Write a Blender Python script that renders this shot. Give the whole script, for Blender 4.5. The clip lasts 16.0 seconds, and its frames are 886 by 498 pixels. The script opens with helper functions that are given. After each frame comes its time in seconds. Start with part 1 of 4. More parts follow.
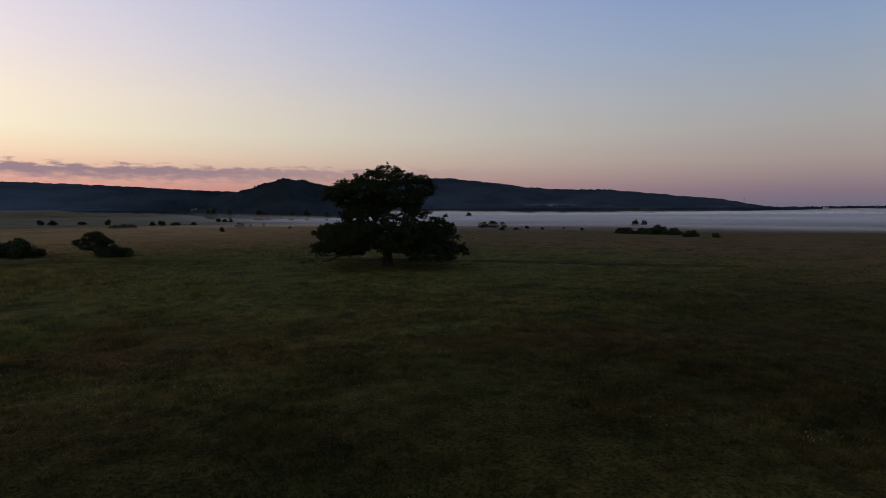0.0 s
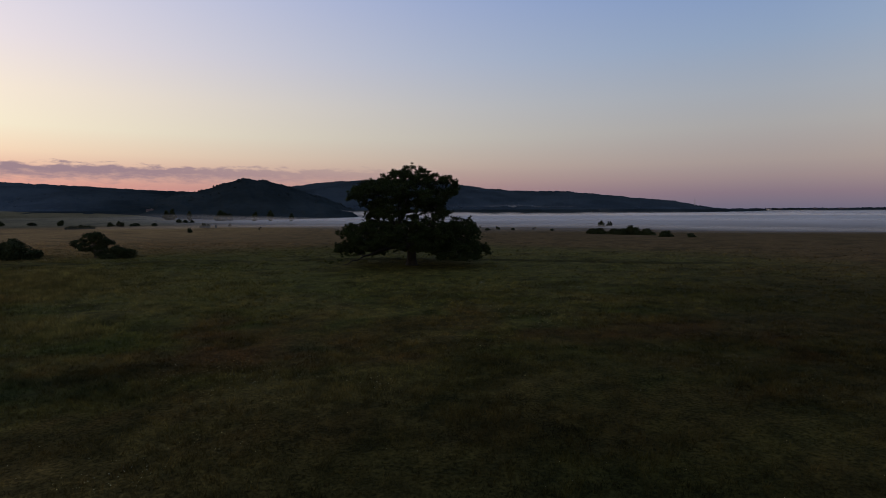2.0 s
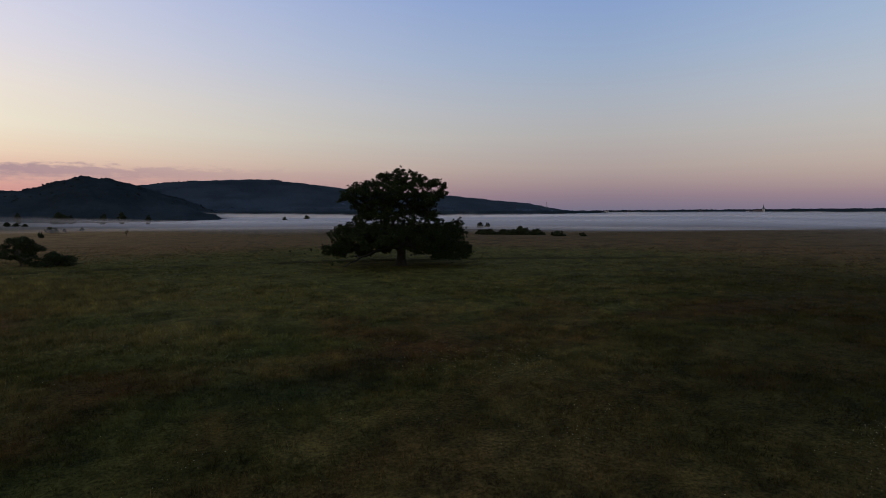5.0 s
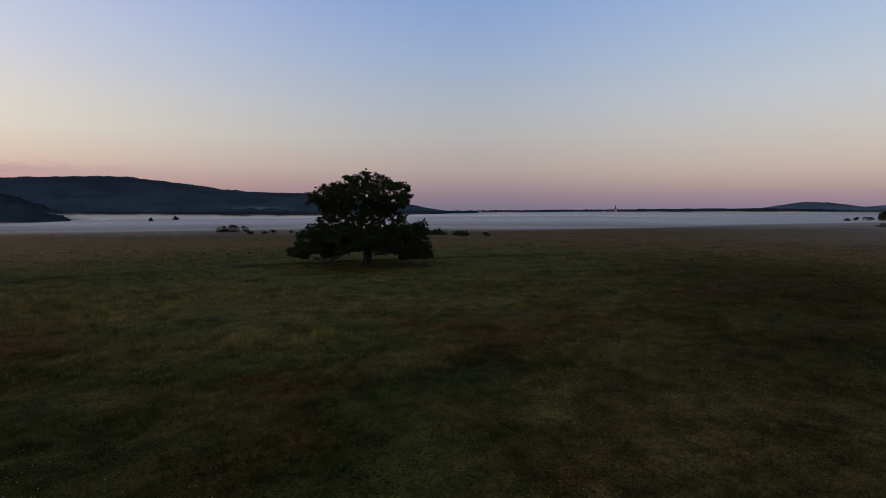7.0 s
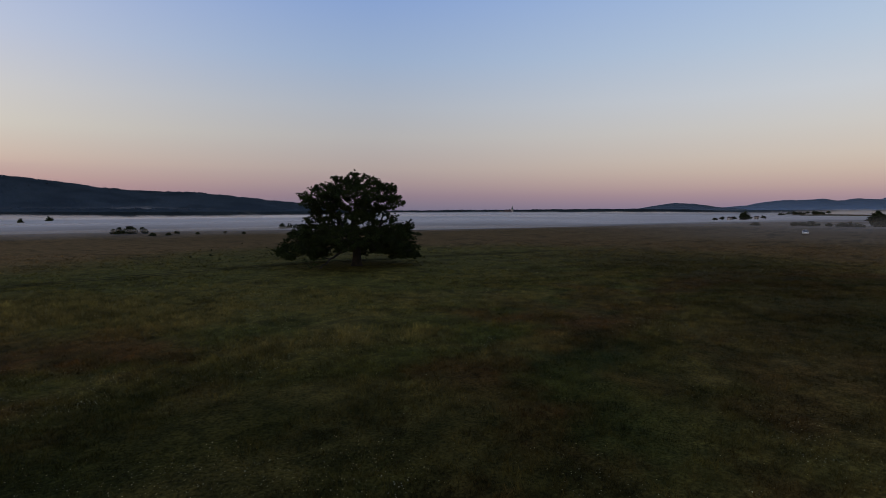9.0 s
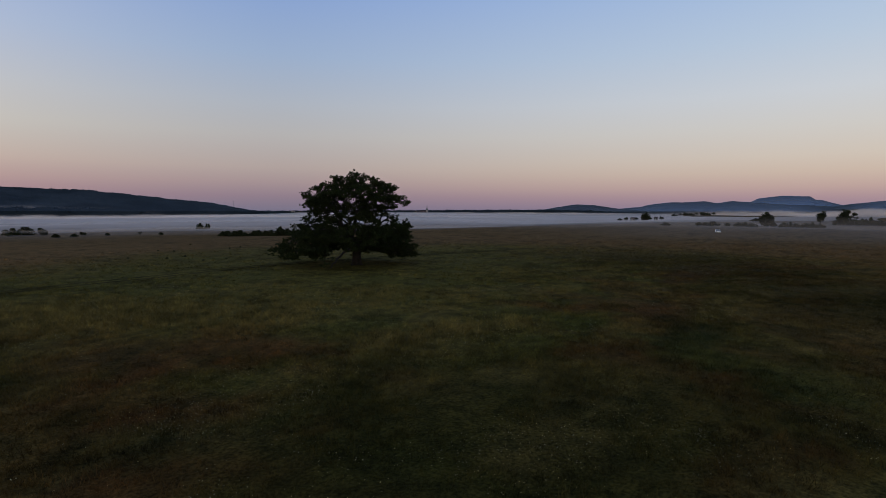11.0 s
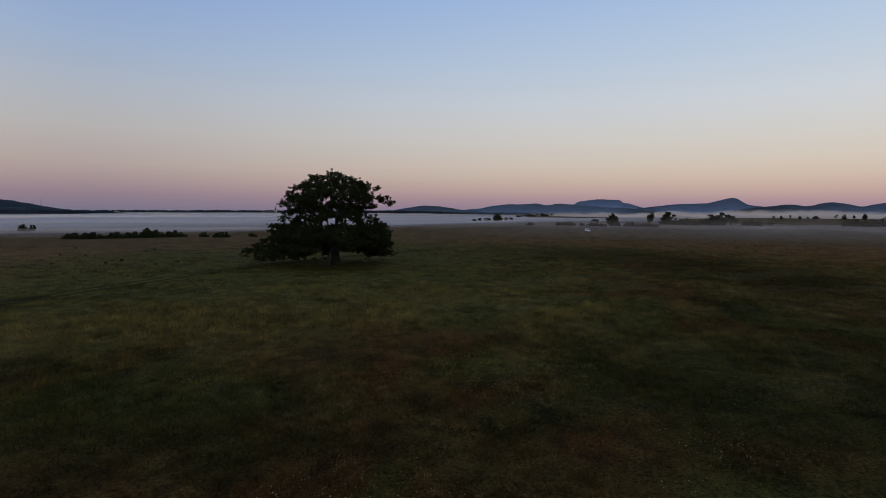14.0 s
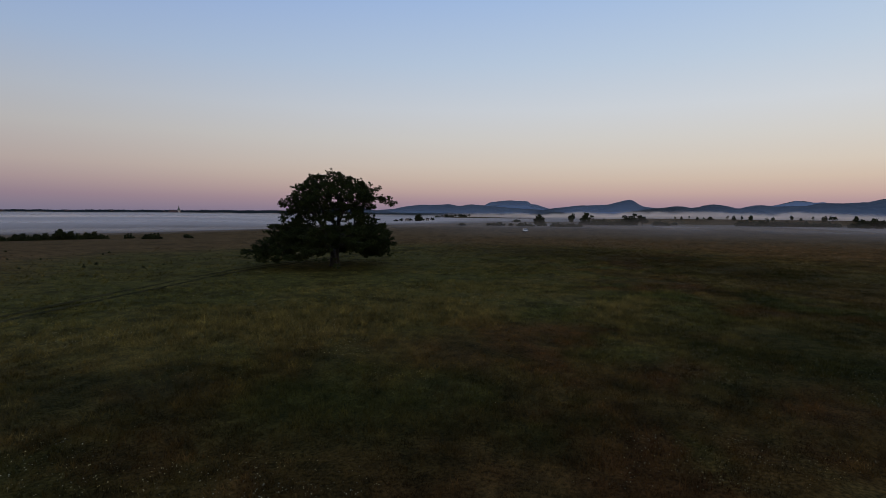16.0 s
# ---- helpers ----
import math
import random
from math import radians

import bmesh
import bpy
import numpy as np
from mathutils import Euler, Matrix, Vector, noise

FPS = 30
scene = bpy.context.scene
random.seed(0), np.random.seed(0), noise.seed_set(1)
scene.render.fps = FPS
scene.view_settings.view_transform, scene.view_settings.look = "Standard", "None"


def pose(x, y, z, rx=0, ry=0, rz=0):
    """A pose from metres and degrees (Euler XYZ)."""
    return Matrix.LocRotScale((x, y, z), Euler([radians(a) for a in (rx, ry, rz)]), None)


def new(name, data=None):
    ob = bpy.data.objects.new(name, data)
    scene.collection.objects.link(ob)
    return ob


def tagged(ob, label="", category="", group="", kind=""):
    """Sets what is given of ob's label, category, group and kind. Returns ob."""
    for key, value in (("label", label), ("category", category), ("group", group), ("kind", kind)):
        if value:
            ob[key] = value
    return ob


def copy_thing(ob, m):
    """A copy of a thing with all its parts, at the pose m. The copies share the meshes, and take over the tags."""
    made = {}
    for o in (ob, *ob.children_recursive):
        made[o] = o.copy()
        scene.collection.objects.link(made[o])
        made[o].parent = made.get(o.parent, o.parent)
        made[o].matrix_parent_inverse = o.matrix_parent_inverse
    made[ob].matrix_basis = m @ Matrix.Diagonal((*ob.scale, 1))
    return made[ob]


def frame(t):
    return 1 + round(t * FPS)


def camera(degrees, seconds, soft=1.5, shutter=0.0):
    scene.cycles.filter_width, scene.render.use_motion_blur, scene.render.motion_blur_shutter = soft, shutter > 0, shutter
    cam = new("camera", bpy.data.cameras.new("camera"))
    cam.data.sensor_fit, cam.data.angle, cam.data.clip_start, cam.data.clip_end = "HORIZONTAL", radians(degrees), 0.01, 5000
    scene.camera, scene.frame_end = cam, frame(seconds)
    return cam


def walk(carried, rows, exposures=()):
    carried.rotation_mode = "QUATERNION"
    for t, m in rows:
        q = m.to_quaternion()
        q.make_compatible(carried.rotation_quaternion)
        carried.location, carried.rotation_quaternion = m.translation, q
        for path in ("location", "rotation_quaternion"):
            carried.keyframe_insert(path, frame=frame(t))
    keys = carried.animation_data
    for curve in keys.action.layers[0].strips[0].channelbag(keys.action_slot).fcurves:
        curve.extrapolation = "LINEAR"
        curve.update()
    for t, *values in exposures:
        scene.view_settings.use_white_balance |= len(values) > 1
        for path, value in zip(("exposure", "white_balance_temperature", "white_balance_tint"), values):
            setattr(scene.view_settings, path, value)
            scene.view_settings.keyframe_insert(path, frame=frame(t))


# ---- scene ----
cam = camera(78.6, 16.0, soft=0.6)
METRES, EYE, TILT, LEAN, TURN = 102.56, 8.0, 0.0, 0.0, 0.0
ROWS = [
    (0.0, 0.0, 0.0, 0.0, -0.02, -4.39, 0.28),
    (0.5, -0.0208, -0.0027, -0.0002, -0.97, -4.353, 0.22),
    (1.0, -0.042, -0.0047, -0.0004, -1.94, -4.327, 0.2),
    (1.5, -0.0655, -0.0062, -0.0008, -2.95, -4.31, 0.17),
    (2.0, -0.0905, -0.0072, -0.0012, -4.49, -4.29, 0.16),
    (2.5, -0.117, -0.008, -0.0015, -6.59, -4.25, 0.13),
    (3.0, -0.1449, -0.0083, -0.0017, -8.8, -4.24, 0.13),
    (5.5, -0.3047, -0.0041, -0.0002, -22.54, -4.1, 0.09),
    (6.0, -0.3379, 0.0016, 0.0006, -26.03, -4.1, 0.08),
    (6.5, -0.3709, 0.0092, 0.0013, -29.34, -4.12, 0.09),
    (7.0, -0.4034, 0.0188, 0.0019, -32.63, -4.14, 0.1),
    (7.5, -0.4355, 0.0303, 0.0024, -35.64, -4.155, 0.11),
    (8.0, -0.4668, 0.0439, 0.0027, -38.52, -4.14, 0.09),
    (8.5, -0.4959, 0.0588, 0.0028, -41.01, -4.145, 0.08),
    (9.0, -0.5252, 0.076, 0.0029, -43.5, -4.14, 0.05),
    (11.5, -0.6546, 0.1761, 0.0017, -55.45, -4.079, -0.21),
    (12.0, -0.6765, 0.1992, 0.0015, -58.07, -4.064, -0.25),
    (12.5, -0.6982, 0.2247, 0.0011, -60.91, -4.03, -0.29),
    (13.0, -0.7184, 0.2513, 0.0007, -63.75, -4.008, -0.33),
    (13.5, -0.7373, 0.2789, 0.0003, -66.5, -3.965, -0.37),
    (14.0, -0.7545, 0.3072, -0.0, -69.26, -3.933, -0.42),
    (14.5, -0.7702, 0.3362, -0.0003, -72.07, -3.91, -0.44),
    (15.0, -0.7842, 0.3659, -0.0007, -74.88, -3.87, -0.47),
    (15.5, -0.7962, 0.3948, -0.0012, -77.39, -3.83, -0.49),
    (16.0, -0.8068, 0.4253, -0.0009, -78.58, -3.81, -0.57),
]
walk(cam, [(t, pose(0, 0, EYE, TILT, LEAN, TURN) @ pose(METRES * x, METRES * y, METRES * z, 90 + pitch, roll, yaw)) for t, x, y, z, yaw, pitch, roll in ROWS],
     exposures=[(0.0, -0.29), (5.0, -0.06), (9.0, 0.0), (16.0, 0.0)])

# ---------------------------------------------------------------- sky before sunrise
SUN_AZ = radians(225)          # the sun is still below the horizon, behind the camera's left shoulder


def lin(r, g, b, k=1.0):
    f = lambda c: (c / 12.92 if c <= 0.04045 else ((c + 0.055) / 1.055) ** 2.4)
    return (f(r / 255) * k, f(g / 255) * k, f(b / 255) * k, 1.0)


class Nodes:
    """Short hand for building node trees."""

    def __init__(self, tree):
        self.tree = tree
        tree.nodes.clear()

    def add(self, kind, **given):
        n = self.tree.nodes.new(kind)
        for key, value in given.items():
            if key in n.inputs:
                self.put(n.inputs[key], value)
        return n

    def put(self, socket, value):
        if isinstance(value, bpy.types.NodeSocket):
            self.tree.links.new(value, socket)
        else:
            socket.default_value = value

    def math(self, op, a, b=0.0, c=0.0, clamp=False):
        n = self.tree.nodes.new("ShaderNodeMath")
        n.operation, n.use_clamp = op, clamp
        for i, v in enumerate((a, b, c)):
            self.put(n.inputs[i], v)
        return n.outputs[0]

    def vec(self, op, a, b=(0, 0, 0)):
        n = self.tree.nodes.new("ShaderNodeVectorMath")
        n.operation = op
        self.put(n.inputs[0], a)
        self.put(n.inputs[1], b)
        return n.outputs["Value"] if op in ("DOT_PRODUCT", "LENGTH") else n.outputs["Vector"]

    def step(self, v, lo, hi):
        n = self.tree.nodes.new("ShaderNodeMapRange")
        n.interpolation_type = "SMOOTHSTEP"
        self.put(n.inputs[0], v)
        n.inputs[1].default_value, n.inputs[2].default_value = lo, hi
        return n.outputs[0]

    def mix(self, f, a, b, blend="MIX"):
        n = self.tree.nodes.new("ShaderNodeMix")
        n.data_type, n.blend_type = "RGBA", blend
        self.put(n.inputs[0], f)
        self.put(n.inputs[6], a)
        self.put(n.inputs[7], b)
        return n.outputs[2]

    def ramp(self, f, stops):
        n = self.tree.nodes.new("ShaderNodeValToRGB")
        el = n.color_ramp.elements
        el[0].position, el[0].color = stops[0]
        el[1].position, el[1].color = stops[-1]
        for p, c in stops[1:-1]:
            e = el.new(p)
            e.color = c
        self.put(n.inputs[0], f)
        return n.outputs[0]

    def noise(self, vector, scale, detail=3.0, rough=0.55, kind="Fac"):
        n = self.tree.nodes.new("ShaderNodeTexNoise")
        self.put(n.inputs["Vector"], vector)
        n.inputs["Scale"].default_value, n.inputs["Detail"].default_value, n.inputs["Roughness"].default_value = scale, detail, rough
        return n.outputs[kind]


world = bpy.data.worlds.new("dawn_sky")
world.use_nodes = True
scene.world = world
w = Nodes(world.node_tree)
way = w.vec("NORMALIZE", w.add("ShaderNodeTexCoord").outputs["Generated"])
split = w.add("ShaderNodeSeparateXYZ", Vector=way)
up = w.math("MULTIPLY", w.math("ARCSINE", split.outputs[2]), 180 / math.pi)          # degrees over the horizon
bearing = w.math("ARCTAN2", split.outputs[0], split.outputs[1])
height = w.math("DIVIDE", up, 90.0, clamp=True)


def column(stops):
    return w.ramp(height, [(deg / 90, lin(*rgb)) for deg, rgb in stops])


ZENITH = [(35, (128, 156, 202)), (60, (116, 142, 190)), (90, (110, 135, 183))]
ANTI = [(0, (120, 114, 134)), (1.4, (143, 125, 138)), (2.8, (164, 145, 147)), (4.3, (176, 162, 158)), (7.5, (179, 177, 177)), (10.5, (172, 179, 190)),
        (15, (154, 174, 203)), (21, (134, 161, 208)), *ZENITH]
WEST = [(0, (216, 146, 137)), (2, (230, 164, 150)), (3.5, (240, 196, 174)), (5, (254, 230, 200)), (7, (255, 248, 222)), (10, (255, 245, 228)),
        (14, (243, 236, 242)), (20, (224, 224, 245)), (35, (160, 175, 215)), *ZENITH[1:]]
EAST_SKY = [(0, (144, 124, 146)), (1.2, (174, 145, 151)), (2.2, (196, 168, 159)), (3.5, (208, 188, 171)), (5, (212, 200, 186)), (7.5, (210, 207, 202)), (10.5, (206, 211, 217)),
            (15, (188, 204, 222)), (21, (166, 191, 225)), (35, (128, 156, 204)), *ZENITH[1:]]
SUNWARD = [(0, (250, 170, 110)), (2, (255, 200, 135)), (6, (255, 232, 185)), (12, (250, 240, 220)), (20, (228, 226, 230)), (35, (165, 180, 210)), *ZENITH[1:]]
side_w = w.math("MULTIPLY", w.math("SUBTRACT", radians(36), bearing), 1 / radians(80), clamp=True)
side_e = w.math("MULTIPLY", w.math("SUBTRACT", bearing, radians(36)), 1 / radians(84), clamp=True)
near_e = w.math("POWER", side_e, 1.4)
side_w, side_e = w.math("POWER", side_w, 1.55), w.math("DIVIDE", near_e, w.math("ADD", near_e, w.math("MULTIPLY", w.math("SUBTRACT", 1.0, side_e), 0.35)))
low_sky = w.mix(side_e, w.mix(side_w, column(ANTI), column(WEST)), column(EAST_SKY))
under_sun = w.step(w.vec("DOT_PRODUCT", w.vec("NORMALIZE", w.vec("MULTIPLY", way, (1, 1, 0))), (math.sin(SUN_AZ), math.cos(SUN_AZ), 0)), 0.1, 1.0)
low_sky = w.mix(side_w, low_sky, w.mix(1.0, low_sky, (1.25, 1.16, 1.10, 1), "MULTIPLY"))
glow = w.mix(under_sun, low_sky, column(SUNWARD))
# a thin bank of stratus low on the side towards the sun
place = w.add("ShaderNodeCombineXYZ", X=w.math("MULTIPLY", bearing, 22.0), Y=w.math("MULTIPLY", up, 1.4), Z=3.7).outputs[0]
puff = w.math("SUBTRACT", w.noise(place, 1.6, 5.0, 0.6), 0.5)
rise = w.math("ADD", up, w.math("MULTIPLY", puff, 2.0))
band = w.math("MULTIPLY", w.step(rise, 2.2, 3.5), w.math("SUBTRACT", 1.0, w.step(rise, 3.65, 4.15)))
band = w.math("MULTIPLY", band, w.math("SUBTRACT", 1.0, w.step(bearing, radians(-30), radians(12))))
cloudy = w.mix(w.math("MULTIPLY", band, 0.9), glow, lin(156, 133, 147))
nishita = w.add("ShaderNodeTexSky")
nishita.sky_type, nishita.sun_disc = "NISHITA", False
nishita.sun_elevation, nishita.sun_rotation = radians(-2.0), SUN_AZ
total = w.mix(1.0, cloudy, w.mix(1.0, nishita.outputs[0], (0.02, 0.02, 0.02, 1), "MULTIPLY"), "ADD")
back = w.add("ShaderNodeBackground", Color=total, Strength=1.0)
w.tree.links.new(back.outputs[0], w.add("ShaderNodeOutputWorld").inputs[0])


# ---------------------------------------------------------------- materials
def material(name):
    m = bpy.data.materials.new(name)
    m.use_nodes = True
    return m, Nodes(m.node_tree)


def finish(n, colour, rough=0.8, bump=None, bump_size=0.02, metal=0.0, spec=0.3, through_light=None):
    b = n.add("ShaderNodeBsdfPrincipled", Roughness=rough, Metallic=metal)
    n.put(b.inputs["Base Color"], colour)
    b.inputs["Specular IOR Level"].default_value = spec
    if bump is not None:
        k = n.add("ShaderNodeBump", Height=bump, Distance=bump_size, Strength=0.8)
        n.tree.links.new(k.outputs[0], b.inputs["Normal"])
    shader = b.outputs[0]
    if through_light is not None:
        tr = n.add("ShaderNodeBsdfTranslucent", Color=through_light)
        mixer = n.add("ShaderNodeMixShader", Fac=0.2)
        n.tree.links.new(shader, mixer.inputs[1])
        n.tree.links.new(tr.outputs[0], mixer.inputs[2])
        shader = mixer.outputs[0]
    n.tree.links.new(shader, n.add("ShaderNodeOutputMaterial").inputs[0])


def where(n):
    return n.add("ShaderNodeNewGeometry").outputs["Position"]


def varied(name, a, b, scale, rough=0.8, fine=12.0, bump_size=0.02, metal=0.0, spec=0.3):
    """A surface of two colours in soft patches, with fine grain and relief."""
    m, n = material(name)
    p = n.add("ShaderNodeTexCoord").outputs["Object"]
    c = n.mix(n.step(n.noise(p, scale), 0.35, 0.65), (*a, 1), (*b, 1))
    grain = n.noise(p, scale * fine, 4.0)
    c = n.mix(0.35, c, n.mix(grain, (0.25, 0.25, 0.25, 1), (1.6, 1.6, 1.6, 1)), "MULTIPLY")
    finish(n, c, rough, grain, bump_size, metal, spec)
    return m


def foliage(name, a, b):
    m, n = material(name)
    isl = n.add("ShaderNodeNewGeometry").outputs["Random Per Island"]
    big = n.step(n.noise(where(n), 0.35, 2.0), 0.35, 0.65)
    c = n.mix(isl, (*a, 1), (*b, 1))
    c = n.mix(n.math("MULTIPLY", big, 0.5), c, (a[0] * 0.6, a[1] * 0.65, a[2] * 0.7, 1))
    finish(n, c, 0.75, None, spec=0.05, through_light=c)
    return m


def tinted(name, rough, translucent, near_bump):
    """Meadow growth: the colour of the plants that stand there, with finer variation."""
    m, n = material(name)
    t = n.add("ShaderNodeAttribute")
    t.attribute_name = "growth"
    p = where(n)
    g1, g2 = n.noise(p, 0.9, 4.0, 0.65), n.noise(p, 7.0, 3.0, 0.6)
    c = n.mix(0.7, t.outputs["Color"], n.mix(n.step(g1, 0.3, 0.7), (0.45, 0.5, 0.5, 1), (1.5, 1.4, 1.2, 1)), "MULTIPLY")
    if near_bump:
        c = n.mix(0.85, c, n.mix(n.step(g2, 0.25, 0.75), (0.16, 0.17, 0.14, 1), (1.2, 1.15, 1.0, 1)), "MULTIPLY")
        finish(n, c, rough, g2, 0.12, spec=0.02)
    else:
        isl = n.add("ShaderNodeNewGeometry").outputs["Random Per Island"]
        c = n.mix(0.8, c, n.mix(isl, (0.78, 0.8, 0.78, 1), (1.28, 1.22, 1.15, 1)), "MULTIPLY")
        finish(n, c, rough, spec=0.04, through_light=c)
    return m


GROUND = tinted("meadow_ground", 0.95, False, True)
BLADE = tinted("grass_blades", 0.55, True, False)
OAK_LEAF = foliage("oak_leaves", (0.015, 0.022, 0.007), (0.040, 0.054, 0.017))
BUSH_LEAF = foliage("bush_leaves", (0.020, 0.027, 0.011), (0.043, 0.050, 0.021))
BARK = varied("oak_bark", (0.010, 0.009, 0.008), (0.022, 0.019, 0.016), 1.5, 0.9, 9.0, 0.05)
TWIG = varied("bush_bark", (0.03, 0.026, 0.02), (0.06, 0.05, 0.04), 2.0, 0.9)
WOODS = varied("wooded_slope", (0.015, 0.020, 0.021), (0.027, 0.034, 0.036), 0.012, 0.9, 14.0, 2.0, 0.0, 0.0)
FAR_WOODS = varied("far_wooded_slope", (0.014, 0.019, 0.020), (0.023, 0.028, 0.028), 0.008, 0.9, 6.0, 6.0, 0.0, 0.05)
PETAL = varied("pale_petals", (0.34, 0.32, 0.21), (0.40, 0.31, 0.11), 0.35, 0.7)
PLASTER = varied("pale_plaster", (0.30, 0.28, 0.26), (0.44, 0.42, 0.39), 0.5, 0.85)
TILE = varied("clay_roof", (0.05, 0.032, 0.028), (0.08, 0.05, 0.042), 0.8, 0.85)
COPPER = varied("dark_spire_metal", (0.05, 0.06, 0.06), (0.09, 0.11, 0.10), 0.8, 0.5, 6.0, 0.02, 0.5)
STEEL = varied("galvanised_steel", (0.25, 0.26, 0.27), (0.36, 0.37, 0.38), 1.0, 0.5, 8.0, 0.005, 0.7)
CAR_PAINT = varied("white_car_paint", (0.74, 0.74, 0.74), (0.80, 0.80, 0.79), 0.6, 0.3, 10.0, 0.001, 0.0, 0.5)
RUBBER = varied("tyre_rubber", (0.018, 0.018, 0.018), (0.03, 0.03, 0.03), 4.0, 0.85)
GLASS, gn = material("dark_window_glass")
finish(gn, (0.02, 0.025, 0.03, 1), 0.08, spec=0.6)
LAMP_RED, gn = material("red_tail_lamp")
finish(gn, (0.35, 0.02, 0.02, 1), 0.25, spec=0.5)



def veil_material(name, colour):
    """Fine droplets: they scatter half of the light back and half on through, and let the rest pass."""
    m, n = material(name)
    thick = n.add("ShaderNodeAttribute")
    thick.attribute_name = "veil"
    drops = n.add("ShaderNodeMixShader", Fac=0.5)
    n.tree.links.new(n.add("ShaderNodeBsdfDiffuse", Color=colour).outputs[0], drops.inputs[1])
    n.tree.links.new(n.add("ShaderNodeBsdfTranslucent", Color=colour).outputs[0], drops.inputs[2])
    veil = n.add("ShaderNodeMixShader", Fac=thick.outputs["Fac"])
    n.tree.links.new(n.add("ShaderNodeBsdfTransparent").outputs[0], veil.inputs[1])
    n.tree.links.new(drops.outputs[0], veil.inputs[2])
    n.tree.links.new(veil.outputs[0], n.add("ShaderNodeOutputMaterial").inputs[0])
    return m


MIST = veil_material("ground_mist", (0.89, 0.795, 0.72, 1))
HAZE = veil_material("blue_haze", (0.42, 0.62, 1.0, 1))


# ---------------------------------------------------------------- mesh helpers
def grid_noise(x, y, size, seed):
    """Smooth value noise in 0..1 over the plan, with cells of that size."""
    x, y = np.asarray(x, float) / size + 1000.0, np.asarray(y, float) / size + 1000.0
    ix, iy = np.floor(x).astype(np.int64), np.floor(y).astype(np.int64)
    fx, fy = x - ix, y - iy
    fx, fy = fx * fx * (3 - 2 * fx), fy * fy * (3 - 2 * fy)

    def h(a, b):
        k = (a * 374761393 + b * 668265263 + seed * 974711) & 0x7FFFFFFF
        k = ((k ^ (k >> 13)) * 1274126177) & 0x7FFFFFFF
        return ((k ^ (k >> 16)) & 0xFFFF) / 65535.0

    top = h(ix, iy) * (1 - fx) + h(ix + 1, iy) * fx
    low = h(ix, iy + 1) * (1 - fx) + h(ix + 1, iy + 1) * fx
    return top * (1 - fy) + low * fy


def fractal(x, y, size, seed, octaves=4):
    total, gain, norm = 0.0, 1.0, 0.0
    for k in range(octaves):
        total = total + gain * grid_noise(x, y, size / 2 ** k, seed + 17 * k)
        norm += gain
        gain *= 0.55
    return total / norm


def smooth(v, lo, hi):
    t = np.clip((np.asarray(v, float) - lo) / (hi - lo), 0, 1)
    return t * t * (3 - 2 * t)


def mesh_from(name, verts, faces, mat, shade=True):
    """A mesh from arrays of corners and of equal-sided faces."""
    verts, faces = np.asarray(verts, np.float32), np.asarray(faces, np.int32)
    me = bpy.data.meshes.new(name)
    side = faces.shape[1]
    me.vertices.add(len(verts))
    me.vertices.foreach_set("co", verts.ravel())
    me.loops.add(faces.size)
    me.loops.foreach_set("vertex_index", faces.ravel())
    me.polygons.add(len(faces))
    me.polygons.foreach_set("loop_start", np.arange(0, faces.size, side, dtype=np.int32))
    if shade:
        me.polygons.foreach_set("use_smooth", np.ones(len(faces), bool))
    me.update(calc_edges=True)
    me.materials.append(mat)
    return me


def colour_points(me, name, rgb):
    a = me.attributes.new(name, "FLOAT_COLOR", "POINT")
    a.data.foreach_set("color", np.column_stack([rgb, np.ones(len(rgb))]).astype(np.float32).ravel())


def grid_faces(rows, cols):
    i = np.arange(rows - 1)[:, None] * cols + np.arange(cols - 1)[None, :]
    i = i.ravel()
    return np.column_stack([i, i + 1, i + cols + 1, i + cols])


def part(name, me, parent, label=""):
    ob = new(name, me)
    ob.parent = parent
    return tagged(ob, label)


def bm_mesh(name, bm, mat, shade=False):
    me = bpy.data.meshes.new(name)
    bm.normal_update()
    bm.to_mesh(me)
    bm.free()
    me.materials.append(mat)
    if shade:
        me.polygons.foreach_set("use_smooth", np.ones(len(me.polygons), bool))
    return me


def box(bm, cx, cy, cz, sx, sy, sz, bevel=0.0):
    r = bmesh.ops.create_cube(bm, size=1.0, matrix=Matrix.Translation((cx, cy, cz)) @ Matrix.Diagonal((sx, sy, sz, 1)))
    if bevel:
        edges = list({e for v in r["verts"] for e in v.link_edges})
        bmesh.ops.bevel(bm, geom=edges, offset=bevel, segments=2, affect="EDGES", profile=0.5)
    return bm


# ---------------------------------------------------------------- the lie of the land
OAK = (-7.8, 75.0)


def lie(x, y):
    """Height of the ground: level round the oak, a shallow basin to the north, a low swell to the east."""
    x, y = np.asarray(x, float), np.asarray(y, float)
    z = -6.5 * smooth(y, 80, 345) * (1 - 0.35 * smooth(-x, 0, 200))
    z = z + 3.6 * smooth(x, 385, 455) * smooth(-y, -10, 70) * (1 - smooth(x, 600, 900))
    z = z + 4.5 * np.exp(-((x - 850) ** 2 + (y - 214) ** 2) / (2 * 60.0 ** 2))
    r, deg = np.hypot(x, y), np.degrees(np.arctan2(x, y))
    z = z + 11.0 * smooth(r, 470, 800) * smooth(-deg, 18, 30) * (1 - smooth(-deg, 80, 110)) * (1 - smooth(r, 1300, 2000))      # fields rise to the western ridge
    near = np.exp(-((x + 25) ** 2 + (y - 55) ** 2) / (2 * 220.0 ** 2))
    return z + (fractal(x, y, 26.0, 3, 3) - 0.5) * 0.5 * near


